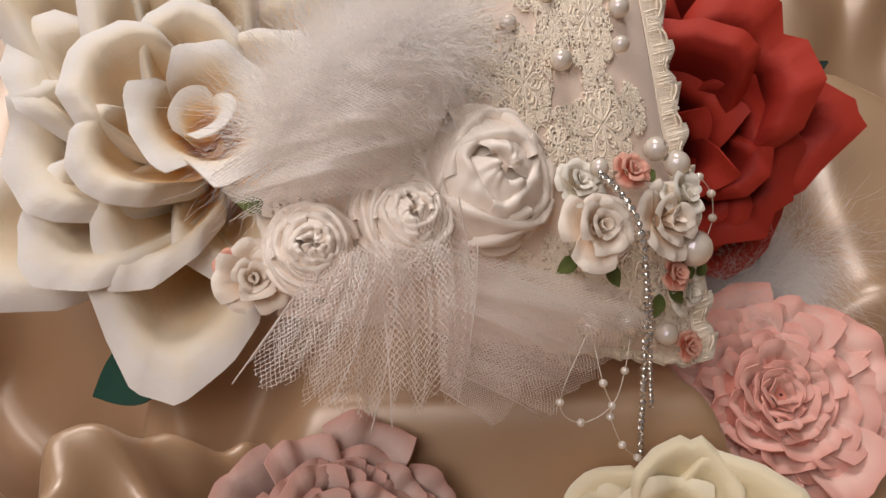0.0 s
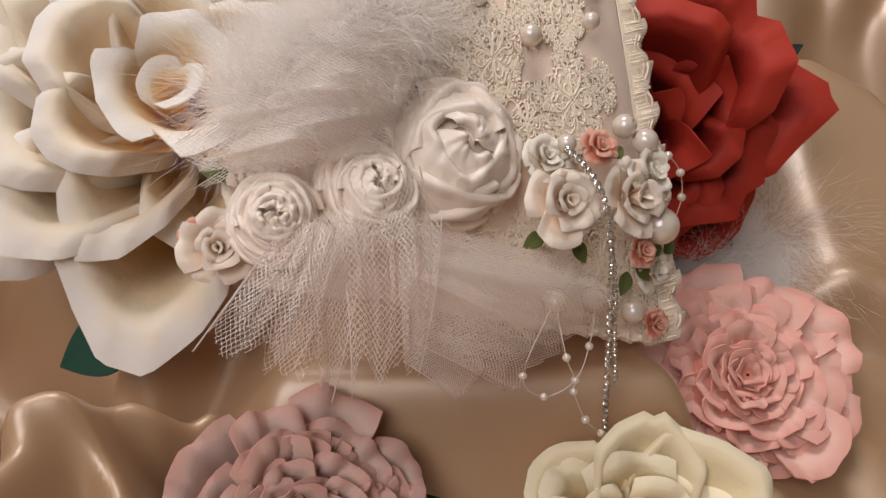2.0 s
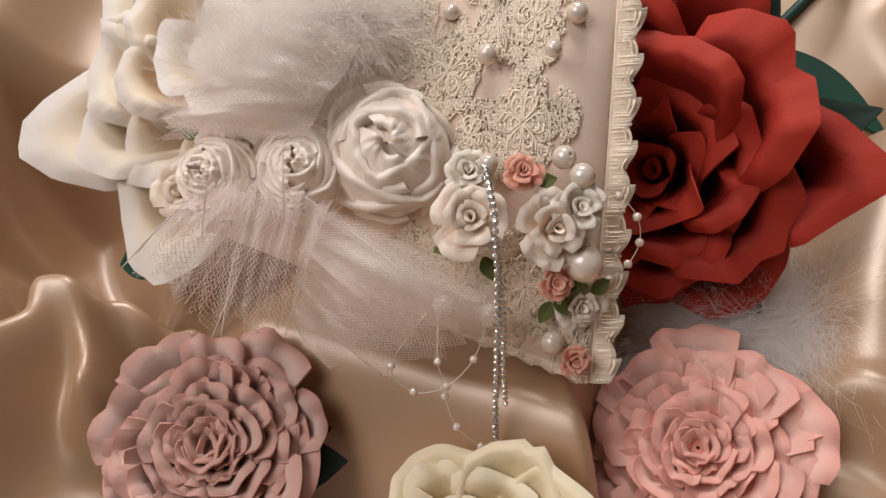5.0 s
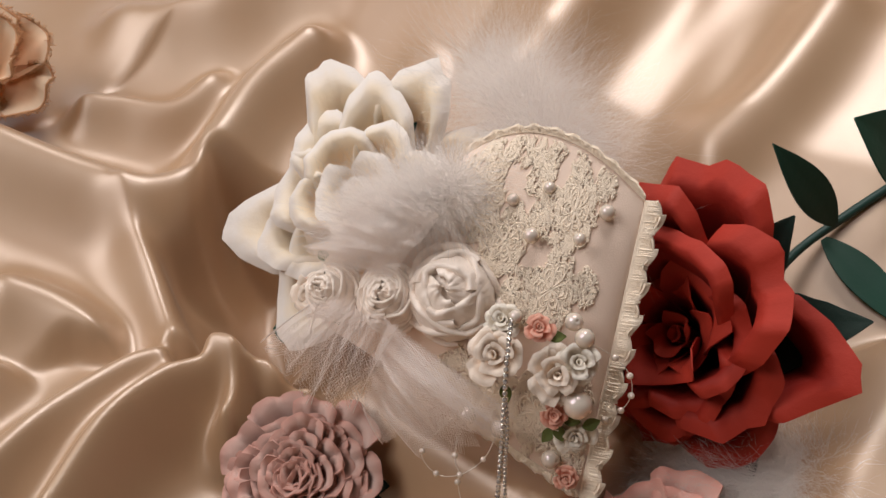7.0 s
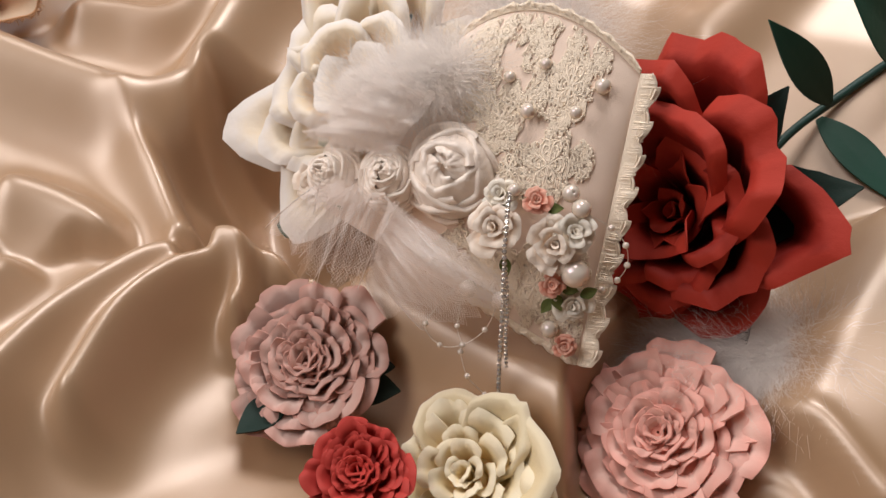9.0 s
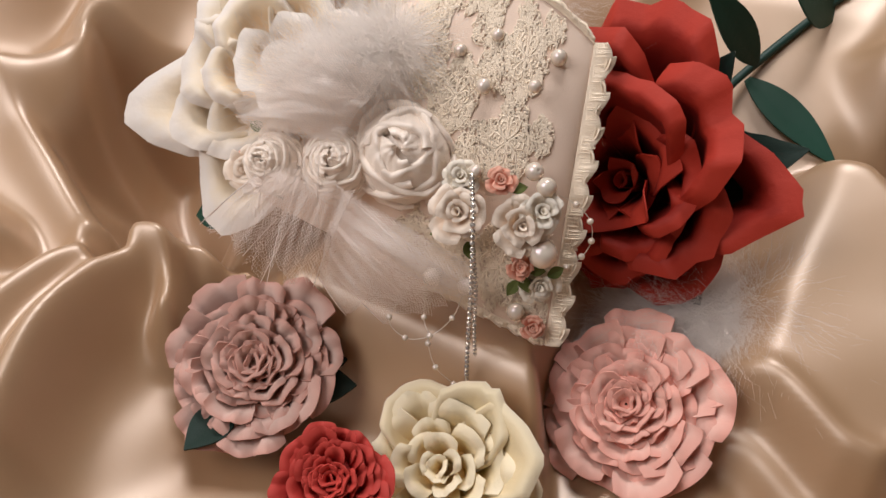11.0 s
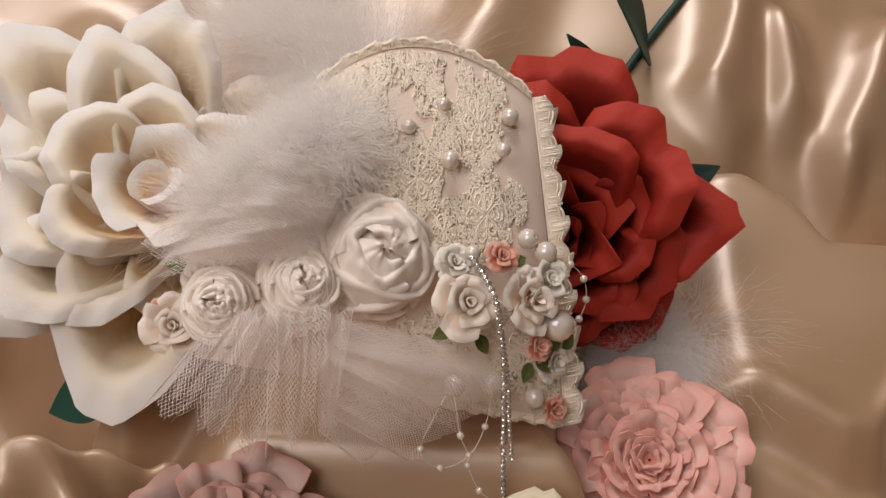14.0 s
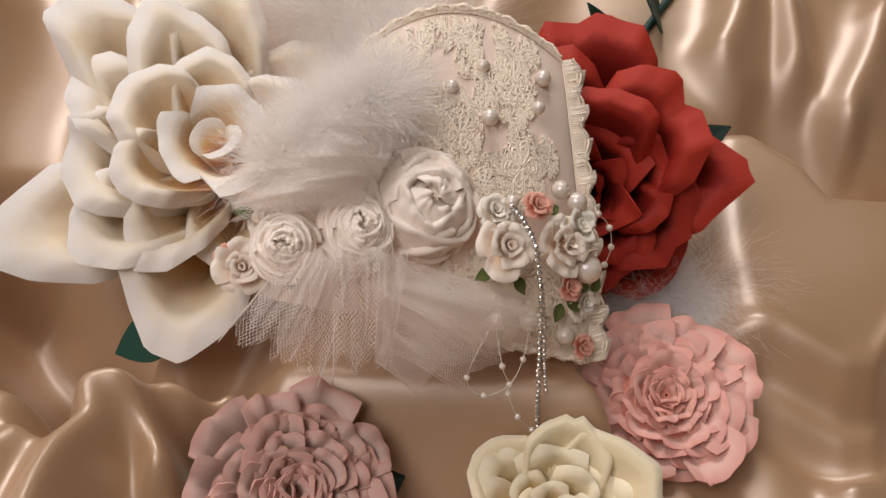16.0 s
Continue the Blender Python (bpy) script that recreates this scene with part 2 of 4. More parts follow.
def tube(path, radius, sides=6, closed=False):
    """A round cord along a path. radius may be one number or one for each point."""
    P = np.asarray(path, float)
    n = len(P)
    tang = unit(np.gradient(P, axis=0))
    rad = np.broadcast_to(radius, (n,))
    ref = V3(0.31, 0.42, 0.85)
    a = unit(np.cross(tang, ref))
    b = np.cross(tang, a)
    ang = np.linspace(0, 2 * np.pi, sides, endpoint=False)
    verts = (P[:, None] + rad[:, None, None] * (np.cos(ang)[None, :, None] * a[:, None] + np.sin(ang)[None, :, None] * b[:, None])).reshape(-1, 3)
    faces = [(i * sides + j, i * sides + (j + 1) % sides, (i + 1) * sides + (j + 1) % sides, (i + 1) * sides + j) for i in range(n - 1) for j in range(sides)]
    if not closed:
        faces += [tuple(range(sides))[::-1], tuple((n - 1) * sides + j for j in range(sides))]
    return verts, faces


def gather(pieces):
    """Joins several (verts, faces) into one."""
    vs, fs, k = [], [], 0
    for v, f in pieces:
        vs.append(np.asarray(v, float))
        fs += [tuple(i + k for i in q) for q in f]
        k += len(v)
    return np.concatenate(vs), fs


def glide(points, n):
    """A smooth path of n points through the given ones."""
    P = np.asarray(points, float)
    P = np.vstack([2 * P[0] - P[1], P, 2 * P[-1] - P[-2]])
    out = []
    for t in np.linspace(0, len(P) - 3 - 1e-6, n):
        i, f = int(t), t - int(t)
        p0, p1, p2, p3 = P[i:i + 4]
        out.append(0.5 * (2 * p1 + (p2 - p0) * f + (2 * p0 - 5 * p1 + 4 * p2 - p3) * f * f + (3 * p1 - p0 - 3 * p2 + p3) * f ** 3))
    return np.array(out)


def wobble(n, rng, rough=3):
    """A smooth random line of n values in about -1..1."""
    x = np.linspace(0, 1, n)
    return sum(rng.normal() / k * np.sin(2 * np.pi * (k * x * 0.7 + rng.random())) for k in range(1, rough + 1)) * 0.6


# ---- flowers ----


def petal_points(rng, r0, length, width, tilt, curl, cup, foot=0.45, round_=0.35, power=2.4, lip=0.0, ruffle=0.0, tip=0.0, nu=13, nv=11, skew=0.0, ragged=0.04):
    """A petal of a flower whose axis is z: it starts r0 from the axis in the x direction, leans out by tilt (degrees), bends out by curl more,
    and is cupped round the axis by cup (degrees to each side). lip: how far the rim rolls back, tip: a pointed rim."""
    s = np.linspace(-1, 1, nu)
    P = np.zeros((nu, nv, 3))
    wob = wobble(nu, rng)
    for i, si in enumerate(s):
        L = length * (1 - round_ * abs(si) ** power + tip * max(0, 1 - abs(si) / 0.45) ** 1.3 + ragged * wob[i] + skew * si)
        x, z = r0, 0.0
        for j in range(nv):
            v = j / (nv - 1)
            th = radians(tilt + curl * v ** 1.25 + lip * max(0, (v - 0.80) / 0.20) ** 1.3)
            if j:
                x += math.sin(th) * L / (nv - 1)
                z += math.cos(th) * L / (nv - 1)
            w = width * (foot + (1 - foot) * v ** 0.75)
            A = radians(cup) * (1 - 0.35 * v)
            a = A * si
            rho = w / max(A, 0.05)
            inn = V3(-math.cos(th), 0, math.sin(th))
            off = rho * (1 - math.cos(a)) + ruffle * width * v ** 2 * math.sin(4.5 * si + wob[i] * 2)
            P[i, j] = V3(x, rho * math.sin(a), z) + inn * off
    return P


def flower(name, m, rings, mat, thick, label, category="flower", group="", seed=1, variants=2, part_name="petal", vary=0.08, core=0.0):
    """rings: dicts of count, phase, and petal shape. Every petal is a part."""
    rng = np.random.default_rng(seed)
    top = thing(name, m, label, category, group)
    if core:
        dome = np.array([[(core * math.cos(p) * math.cos(a), core * math.cos(p) * math.sin(a), core * 0.55 * math.sin(p)) for p in np.linspace(0, math.pi / 2 - 0.02, 7)] for a in np.linspace(0, 2 * math.pi, 18)])
        v, f, uv = shell(dome, 0.0008)
        part("core", mesh_of("core", v, f, mat, uv * 0.2), top)
    for ring in rings:
        ring = dict(ring)
        angles = ring.pop("angles", None)
        count, phase, lift, jit = ring.pop("count", 0) or len(angles), ring.pop("phase", 0), ring.pop("lift", 0), ring.pop("jit", 6)
        meshes = []
        for k in range(min(variants, count)):
            shape = dict(ring)
            for key in ("length", "width", "tilt", "cup"):
                shape[key] = shape[key] * (1 + vary * rng.normal())
            v, f, uv = shell(petal_points(rng, **shape), thick)
            meshes.append(mesh_of(part_name, v, f, mat, uv))
        for k in range(count):
            a = angles[k] if angles else phase + 360 * k / count + rng.normal() * jit
            sc = 1 + 0.05 * rng.normal()
            part(part_name, meshes[k % len(meshes)], top, m=Matrix.Translation((0, 0, lift)) @ Matrix.Rotation(radians(a), 4, "Z") @ Matrix.Rotation(radians(rng.normal() * 3), 4, "Y") @ Matrix.Scale(sc, 4))
    return top


def broad_petal(rng, R, high, W, cup, start=0.0, lip=0.002, roll=0.16, point=0.06, blunt=2.5, fall=0.0, lean=0.0, nu=37, nv=15):
    """A broad cut petal along x, like a bowl: from the axis at height start out to R at height high, W to each side at its widest, its sides raised by cup.
    Its outer share roll is folded out flat and hangs by lip. point: a peak in the middle of the rim; fall: how far the bowl sags; lean: one side higher."""
    knots = np.array([-2.35, -1.75, -1.2, -0.62, -0.12, 0.0, 0.12, 0.62, 1.2, 1.75, 2.35]) + rng.normal(size=11) * 0.07
    th = np.linspace(-2.35, 2.35, nu)
    c, q = np.cos(knots), np.sin(knots)
    a = R * (0.46 + 0.54 * np.sign(c) * np.abs(c) ** (2 / blunt))
    b = W * np.sign(q) * np.abs(q) ** (2 / blunt)
    a = np.where(c < 0, R * (0.46 + 0.40 * c), a) * (1 + point * np.exp(-(knots / 0.34) ** 2) + 0.03 * rng.normal(size=11))
    b = np.where(c < 0, W * np.sign(q) * (1 + 0.62 * c), b)
    a, b = np.interp(th, knots, a), np.interp(th, knots, b)
    rim = start + (high - start) * np.clip(a / R, 0, 1.1) ** 0.8 + cup * np.abs(b / W) ** 2 + lean * b / W + 0.0012 * wobble(nu, rng, 5)
    P = np.zeros((nu, nv, 3))
    soft = wobble(nu, rng, 4)
    for j, vj in enumerate(np.concatenate([np.linspace(0, 1 - roll, nv - 3), np.linspace(1 - roll, 1, 4)[1:]])):
        f = max(0.0, (vj - 1 + roll) / roll)
        rise = min(vj / (1 - roll), 1.0)
        z = start + (rim - start) * rise ** 1.9 - fall * math.sin(math.pi * rise) - lip * f ** 1.6 * (1 + 0.5 * soft)
        P[:, j] = np.stack([a * vj, b * vj, z], -1)
    return P


def level_frame(origin, axis):
    """A pose at origin whose z points along axis and whose x stays as near as it can to the world's x."""
    z = Vector(axis).normalized()
    x = (Vector((1, 0, 0)) - z * z.x).normalized()
    m = Matrix((x, z.cross(x), z)).transposed().to_4x4()
    m.translation = origin
    return m


def add_petals(top, petals, mat, thick, seed, **kw):
    """petals: (angle, reach, height of the tip, half width, cup, height of the foot, more)."""
    rng = np.random.default_rng(seed)
    for ang, R, high, W, cup, start, more in petals:
        v, f, uv = shell(broad_petal(rng, R, high, W, cup, start, **{**kw, **more}), thick)
        part("petal", mesh_of("petal", v, f, mat, uv), top, m=Matrix.Rotation(radians(ang), 4, "Z"))


def leaf_mesh(name, length, width, mat, thick=0.0012, bend=25, fold=0.25, seed=3, teeth=0.0):
    """A leaf along +x with a pointed tip and a folded midrib."""
    rng = np.random.default_rng(seed)
    nu, nv = 15, 9
    P = np.zeros((nv, nu, 3))
    for j in range(nu):
        u = j / (nu - 1)
        w = width * max(0.02, math.sin(math.pi * (0.04 + 0.955 * u) ** 0.85)) * (1 + teeth * (j % 2))
        ang = radians(bend) * u
        for i in range(nv):
            s = -1 + 2 * i / (nv - 1)
            P[i, j] = (length * math.sin(ang) / max(radians(bend), 1e-3) if bend else length * u, w * s, -length * u * math.sin(ang) * 0.4 + fold * w * abs(s))
    v, f, uv = shell(P, thick)
    return mesh_of(name, v, f, mat, uv)


def rosette(n, R, depth, mat_len, tilt0, tilt1, seed, wide=0.24, **kw):
    """Rings of a full, many-petalled rose: n petals in a spiral of single-petal rings."""
    rings = []
    for i in range(n):
        f = i / (n - 1)
        rings.append(dict(count=1, phase=i * 137.5 + 6 * math.sin(i * 5.3 + seed), r0=R * (0.03 + 0.50 * f ** 0.85), lift=depth * (0.25 * (1 - f)), length=mat_len * (0.55 + 0.55 * f), width=R * (0.15 + wide * f),
                          tilt=tilt0 + (tilt1 - tilt0) * f ** 0.8, cup=95 - 40 * f, curl=-4 + 8 * f, **kw))
    return rings


def ribbon_rose(m, R, H, layers, straight, seed, label):
    """A rose wound from folded satin ribbon: bands laid round a padded dome, each with a rolled upper edge that stands over the band inside it."""
    rng = np.random.default_rng(seed)
    top = thing("ribbon_rose", m, label, "ribbon rose", "satin roses on the cushion")
    # across a band: share of its width, how far it stands off the dome
    prof = [(0.12, -0.12), (0.04, -0.02), (0.0, 0.07), (0.02, 0.135), (0.07, 0.165), (0.15, 0.15), (0.28, 0.10), (0.45, 0.05), (0.75, 0.01), (1.0, -0.02)]
    step_ = 84 / layers
    for k in range(layers):
        lean0 = 0.10 * (1 - k / layers)
        for i in range(3 if k else 2):
            a0 = (120 if k else 180) * i + 47 * k + rng.normal() * 8
            span, tilt, wide = 84 + rng.normal() * 5, step_ * (0.30 + 0.12 * rng.random()), step_ * (2.1 + 0.3 * rng.random())
            n, ph = 34, rng.random(3) * 6
            P = np.zeros((n, len(prof), 3))
            for j in range(n):
                u = -1 + 2 * j / (n - 1)
                az = radians(a0 + span * u)
                chord = 1 + straight * (min(1 / math.cos(min(abs(u) * radians(span), 1.0)), 1.75) - 0.9)
                polar = (5 + step_ * k) * chord + tilt * u
                for q, (across, off) in enumerate(prof):
                    ph_ = radians(min(max(polar + wide * across, 1.5), 106))
                    crease = 0.020 * math.sin(8 * u + 9 * across + ph[0]) + 0.022 * math.sin(17 * u - 6 * across + ph[1]) * (0.3 + across)
                    g = 1 + off * (0.9 + 0.3 * math.sin(2 * u + ph[2])) + crease + lean0
                    w = az + 0.25 * straight * across
                    P[j, q] = (R * 0.86 * g * math.sin(ph_) * math.cos(w), R * 0.86 * g * math.sin(ph_) * math.sin(w), max(H * 0.86 * g * math.cos(ph_), -0.003))
            v, fc, uv = shell(P, 0.0005)
            part("ribbon_fold", mesh_of("ribbon_fold", v, fc, RIBBON, uv), top)
    Q = np.array([[(R * 0.80 * math.cos(p) * math.cos(a), R * 0.80 * math.cos(p) * math.sin(a), H * 0.87 * math.sin(p)) for p in np.linspace(0, math.pi / 2 - 0.02, 8)] for a in np.linspace(0, 2 * math.pi, 20)])
    v, fc, uv = shell(Q, 0.0006)
    part("padded_foot", mesh_of("padded_foot", v, fc, RIBBON, uv), top)
    return top


# ---- setting ----


def line_distance(X, Y, pts):
    """Distance of every grid point to a polyline, and how far along it the nearest point lies (0..1)."""
    best, along = np.full(X.shape, 9.0), np.zeros(X.shape)
    pts = glide([(x, y, 0) for x, y in pts], 8 * len(pts))[:, :2]
    n = len(pts) - 1
    for i in range(n):
        (ax, ay), (bx, by) = pts[i], pts[i + 1]
        dx, dy = bx - ax, by - ay
        t = np.clip(((X - ax) * dx + (Y - ay) * dy) / (dx * dx + dy * dy), 0, 1)
        d = np.hypot(X - ax - t * dx, Y - ay - t * dy)
        near = d < best
        best, along = np.where(near, d, best), np.where(near, (i + t) / n, along)
    return best, along


def step(x, a, b):
    t = np.clip((x - a) / (b - a), 0, 1)
    return t * t * (3 - 2 * t)


# crest line, height, width, sharpness (1 creased, 2 rounded), how far the ends run out
FOLDS = [
    ([(-0.36, 0.12), (-0.319, 0.149), (-0.276, 0.181), (-0.244, 0.206), (-0.234, 0.238), (-0.246, 0.259), (-0.258, 0.302), (-0.256, 0.344), (-0.25, 0.40)], 0.042, 0.024, 2.0, 0.1),
    ([(-0.262, 0.195), (-0.239, 0.188), (-0.192, 0.174), (-0.138, 0.156)], 0.030, 0.018, 1.6, 0.1),
    ([(-0.136, 0.154), (-0.145, 0.13), (-0.142, 0.094), (-0.13, 0.055), (-0.11, 0.0)], 0.034, 0.018, 1.6, 0.05),
    ([(-0.085, 0.04), (-0.102, 0.071), (-0.117, 0.106), (-0.121, 0.140), (-0.112, 0.170), (-0.095, 0.186), (-0.078, 0.182)], 0.040, 0.014, 1.8, 0.1),
    ([(-0.105, 0.158), (-0.095, 0.150), (-0.080, 0.140)], 0.014, 0.009, 1.6, 0.3),
    ([(-0.25, 0.085), (-0.218, 0.115), (-0.19, 0.128), (-0.180, 0.120)], 0.026, 0.020, 2.0, 0.2),
    ([(-0.105, 0.193), (-0.092, 0.185), (-0.080, 0.190), (-0.070, 0.208)], 0.032, 0.010, 1.7, 0.2),
    ([(-0.070, 0.190), (-0.052, 0.184), (-0.030, 0.176)], 0.026, 0.010, 1.5, 0.3),
    ([(-0.128, 0.158), (-0.120, 0.172), (-0.107, 0.173), (-0.092, 0.158), (-0.084, 0.14)], 0.045, 0.010, 1.8, 0.15),
    ([(-0.36, 0.20), (-0.33, 0.235), (-0.30, 0.27), (-0.305, 0.33)], 0.024, 0.016, 1.8, 0.2),
    ([(-0.20, 0.09), (-0.185, 0.06), (-0.175, 0.02)], 0.018, 0.012, 1.6, 0.25),
    ([(-0.225, 0.225), (-0.185, 0.212), (-0.145, 0.206), (-0.105, 0.215)], -0.046, 0.028, 2.0, 0.2),
    ([(-0.222, 0.285), (-0.200, 0.258), (-0.165, 0.240), (-0.125, 0.228)], -0.085, 0.036, 2.0, 0.15),
    ([(-0.155, 0.165), (-0.160, 0.12), (-0.155, 0.07)], -0.012, 0.010, 2.0, 0.2),
    ([(-0.175, 0.30), (-0.170, 0.36), (-0.185, 0.43)], 0.018, 0.018, 2.0, 0.25),
    ([(0.19, 0.412), (0.235, 0.398), (0.28, 0.385), (0.34, 0.40)], -0.034, 0.018, 2.0, 0.2),
    ([(0.178, 0.42), (0.200, 0.46), (0.212, 0.54)], 0.030, 0.018, 1.8, 0.15),
    ([(0.225, 0.50), (0.232, 0.45), (0.237, 0.42)], 0.024, 0.012, 2.0, 0.3),
    ([(0.31, 0.50), (0.285, 0.445), (0.264, 0.413), (0.276, 0.403)], 0.022, 0.016, 1.6, 0.2),
    ([(0.20, 0.20), (0.25, 0.22), (0.32, 0.235)], 0.016, 0.012, 1.4, 0.2),
    ([(-0.42, 0.26), (-0.36, 0.31), (-0.33, 0.36), (-0.33, 0.46)], 0.035, 0.022, 1.6, 0.15),
    ([(-0.30, 0.02), (-0.24, 0.05), (-0.20, 0.075)], 0.022, 0.014, 1.3, 0.2),
    ([(-0.12, 0.40), (-0.10, 0.46), (-0.11, 0.55)], 0.022, 0.030, 2.0, 0.2),
    ([(0.02, 0.42), (0.05, 0.48), (0.06, 0.58)], 0.026, 0.026, 2.0, 0.2),
]


def cloth_height(X, Y):
    yy = np.clip(Y, 0.15, 0.46)
    h = -0.055 + 1.8 * (yy - 0.15) ** 2 + 0.75 * np.maximum(0, np.minimum(Y, 0.80) - 0.46)
    h = h + 0.06 * step(-X, 0.03, 0.16) + 0.45 * np.clip(-0.16 - X, 0, 0.35)
    # the padded step that the cushion stands on
    rim = X - 0.6 * np.clip(0.226 - Y, 0, 0.1)
    block = step(Y, 0.176, 0.214) * step(X, -0.10, -0.05) * (1 - step(rim, 0.083, 0.095)) * (1 - step(Y, 0.30, 0.36))
    h = h + block * np.maximum(0, 0.012 - h)
    crest = 0
    for pts, high, wide, sharp, run in FOLDS:
        d, a = line_distance(X, Y, pts)
        crest = crest + (high * np.exp(-(d / wide) ** sharp) * step(a, -0.001, run) * (1 - step(a, 1 - run, 1.001))) ** 3
    # the folded pad of cloth beside the pink rose
    low = np.interp(X, [0.14, 0.189, 0.222, 0.238, 0.291, 0.42], [0.272, 0.266, 0.251, 0.251, 0.318, 0.47])
    high_ = np.interp(X, [0.14, 0.170, 0.195, 0.223, 0.236, 0.28, 0.42], [0.372, 0.385, 0.385, 0.368, 0.352, 0.352, 0.42])
    side = step(X, 0.135, 0.185)
    pad = step(Y, low - 0.004, low + 0.001) * (1 - step(Y, high_ - 0.002, high_ + 0.012)) * side
    under = step(Y, low - 0.021, low - 0.017) * (1 - step(Y, high_ - 0.02, high_)) * side
    crest = crest + (0.026 * pad + 0.009 * under) ** 3
    h = h + pad * (0.004 * np.exp(-((Y - low - 0.006) / 0.006) ** 2) + 0.006 * np.exp(-((Y - high_ + 0.007) / 0.007) ** 2))
    h = h - step(X, 0.165, 0.20) * (0.010 * np.exp(-((Y - low + 0.030) / 0.009) ** 2) + 0.013 * np.exp(-((Y - high_ - 0.020) / 0.010) ** 2))
    h = h + np.cbrt(crest)
    # slack in the cloth
    far = 1 - block
    h = h + far * (0.004 * np.sin(19 * X + 2.0 * np.sin(9 * Y) + 0.6) * np.sin(11 * Y + 5 * X + 1.3) + 0.0011 * np.sin(45 * X + 28 * Y + 2 * np.sin(17 * Y)) + 0.0016 * np.sin(72 * X - 31 * Y + 3 * np.sin(21 * X + 13 * Y)) * np.sin(23 * Y - 17 * X))
    edge = np.minimum(np.minimum(X + 0.75, 0.75 - X), np.minimum(Y + 0.30, 0.90 - Y))
    return np.where(edge < 0.10, -0.118 + (h + 0.118) * step(edge, 0.0, 0.10), h)


def height_at(x, y):
    return float(cloth_height(np.array([x]), np.array([y]))[0])


def satin_cloth():
    def axis(lo, mid0, mid1, hi, fine, coarse):
        return np.concatenate([np.arange(lo, mid0, coarse), np.arange(mid0, mid1, fine), np.arange(mid1, hi + 1e-6, coarse)])
    xs, ys = axis(-0.75, -0.36, 0.34, 0.75, 0.0019, 0.01), axis(-0.30, 0.02, 0.58, 0.90, 0.0019, 0.01)
    X, Y = np.meshgrid(xs, ys, indexing="ij")
    Z = cloth_height(X, Y)
    for _ in range(4):
        Z[1:-1] = 0.25 * Z[:-2] + 0.5 * Z[1:-1] + 0.25 * Z[2:]
        Z[:, 1:-1] = 0.25 * Z[:, :-2] + 0.5 * Z[:, 1:-1] + 0.25 * Z[:, 2:]
    a, b = X.shape
    I = np.arange(a * b).reshape(a, b)
    F = np.stack([I[:-1, :-1], I[1:, :-1], I[1:, 1:], I[:-1, 1:]], -1).reshape(-1, 4)
    me = bpy.data.meshes.new("satin_cloth")
    me.vertices.add(a * b)
    me.vertices.foreach_set("co", np.stack([X, Y, Z], -1).astype(np.float32).ravel())
    me.loops.add(F.size)
    me.loops.foreach_set("vertex_index", F.ravel().astype(np.int32))
    me.polygons.add(len(F))
    me.polygons.foreach_set("loop_start", np.arange(0, F.size, 4, dtype=np.int32))
    me.update(calc_edges=True)
    me.polygons.foreach_set("use_smooth", [True] * len(F))
    me.materials.append(SATIN)
    return tagged(new("satin_cloth", me), "champagne satin sheet lying in deep shiny folds", "cloth", kind="structure")


satin_cloth()


def slab(name, lo, hi, label):
    (x0, y0, z0), (x1, y1, z1) = lo, hi
    v = [(x, y, z) for x in (x0, x1) for y in (y0, y1) for z in (z0, z1)]
    f = [(0, 1, 3, 2), (4, 6, 7, 5), (0, 4, 5, 1), (2, 3, 7, 6), (0, 2, 6, 4), (1, 5, 7, 3)]
    tagged(new(name, mesh_of(name, v, f, PLASTER, smooth=False)), label, "room", kind="structure")


slab("floor", (-1.7, -1.4, -0.17), (1.7, 1.7, -0.12), "plain dull support under the satin sheet")
# unseen walls and ceiling, added to bounce light and give the satin reflections
slab("wall_west", (-1.75, -1.4, -0.12), (-1.70, 1.7, 1.9), "unseen beige wall added for bounced light")
slab("wall_east", (1.70, -1.4, -0.12), (1.75, 1.7, 1.9), "unseen beige wall added for bounced light")
slab("wall_south", (-1.75, -1.45, -0.12), (1.75, -1.40, 1.9), "unseen beige wall added for bounced light")
slab("wall_north", (-1.75, 1.70, -0.12), (1.75, 1.75, 1.9), "unseen beige wall added for bounced light")
slab("ceiling", (-1.75, -1.45, 1.9), (1.75, 1.75, 1.95), "unseen beige ceiling added for bounced light")

# ---- the lace cushion ----
BL, BR, TR, TL = V3(-0.056, 0.196, 0.062), V3(0.089, 0.2265, 0.014), V3(0.069, 0.293, 0.137), V3(-0.024, 0.272, 0.142)
FACE = unit(np.cross(BR - BL, TL - BL))
if FACE[1] > 0:
    FACE = -FACE


def cushion(s, v, side=1.0):
    """A point of the cushion's face: s from its left to its right edge, v from its hem to its crown."""
    s, v = np.asarray(s, float)[..., None], np.asarray(v, float)[..., None]
    p = (BL * (1 - s) + BR * s) * (1 - v) + (TL * (1 - s) + TR * s) * v
    p = p + V3(0, 0.002, 0.021) * v ** 3 * (1 - (2 * s - 1) ** 2) * (1 + 0.25 * (0.5 - s))
    bulge = np.clip(1 - np.abs(2 * s - 1) ** 3.2, 0, 1) ** 0.6 * np.clip(1 - np.abs(2 * v - 1) ** 2.0, 0, 1) ** 0.9
    return p + FACE * (0.0015 + 0.0155 * bulge) * side


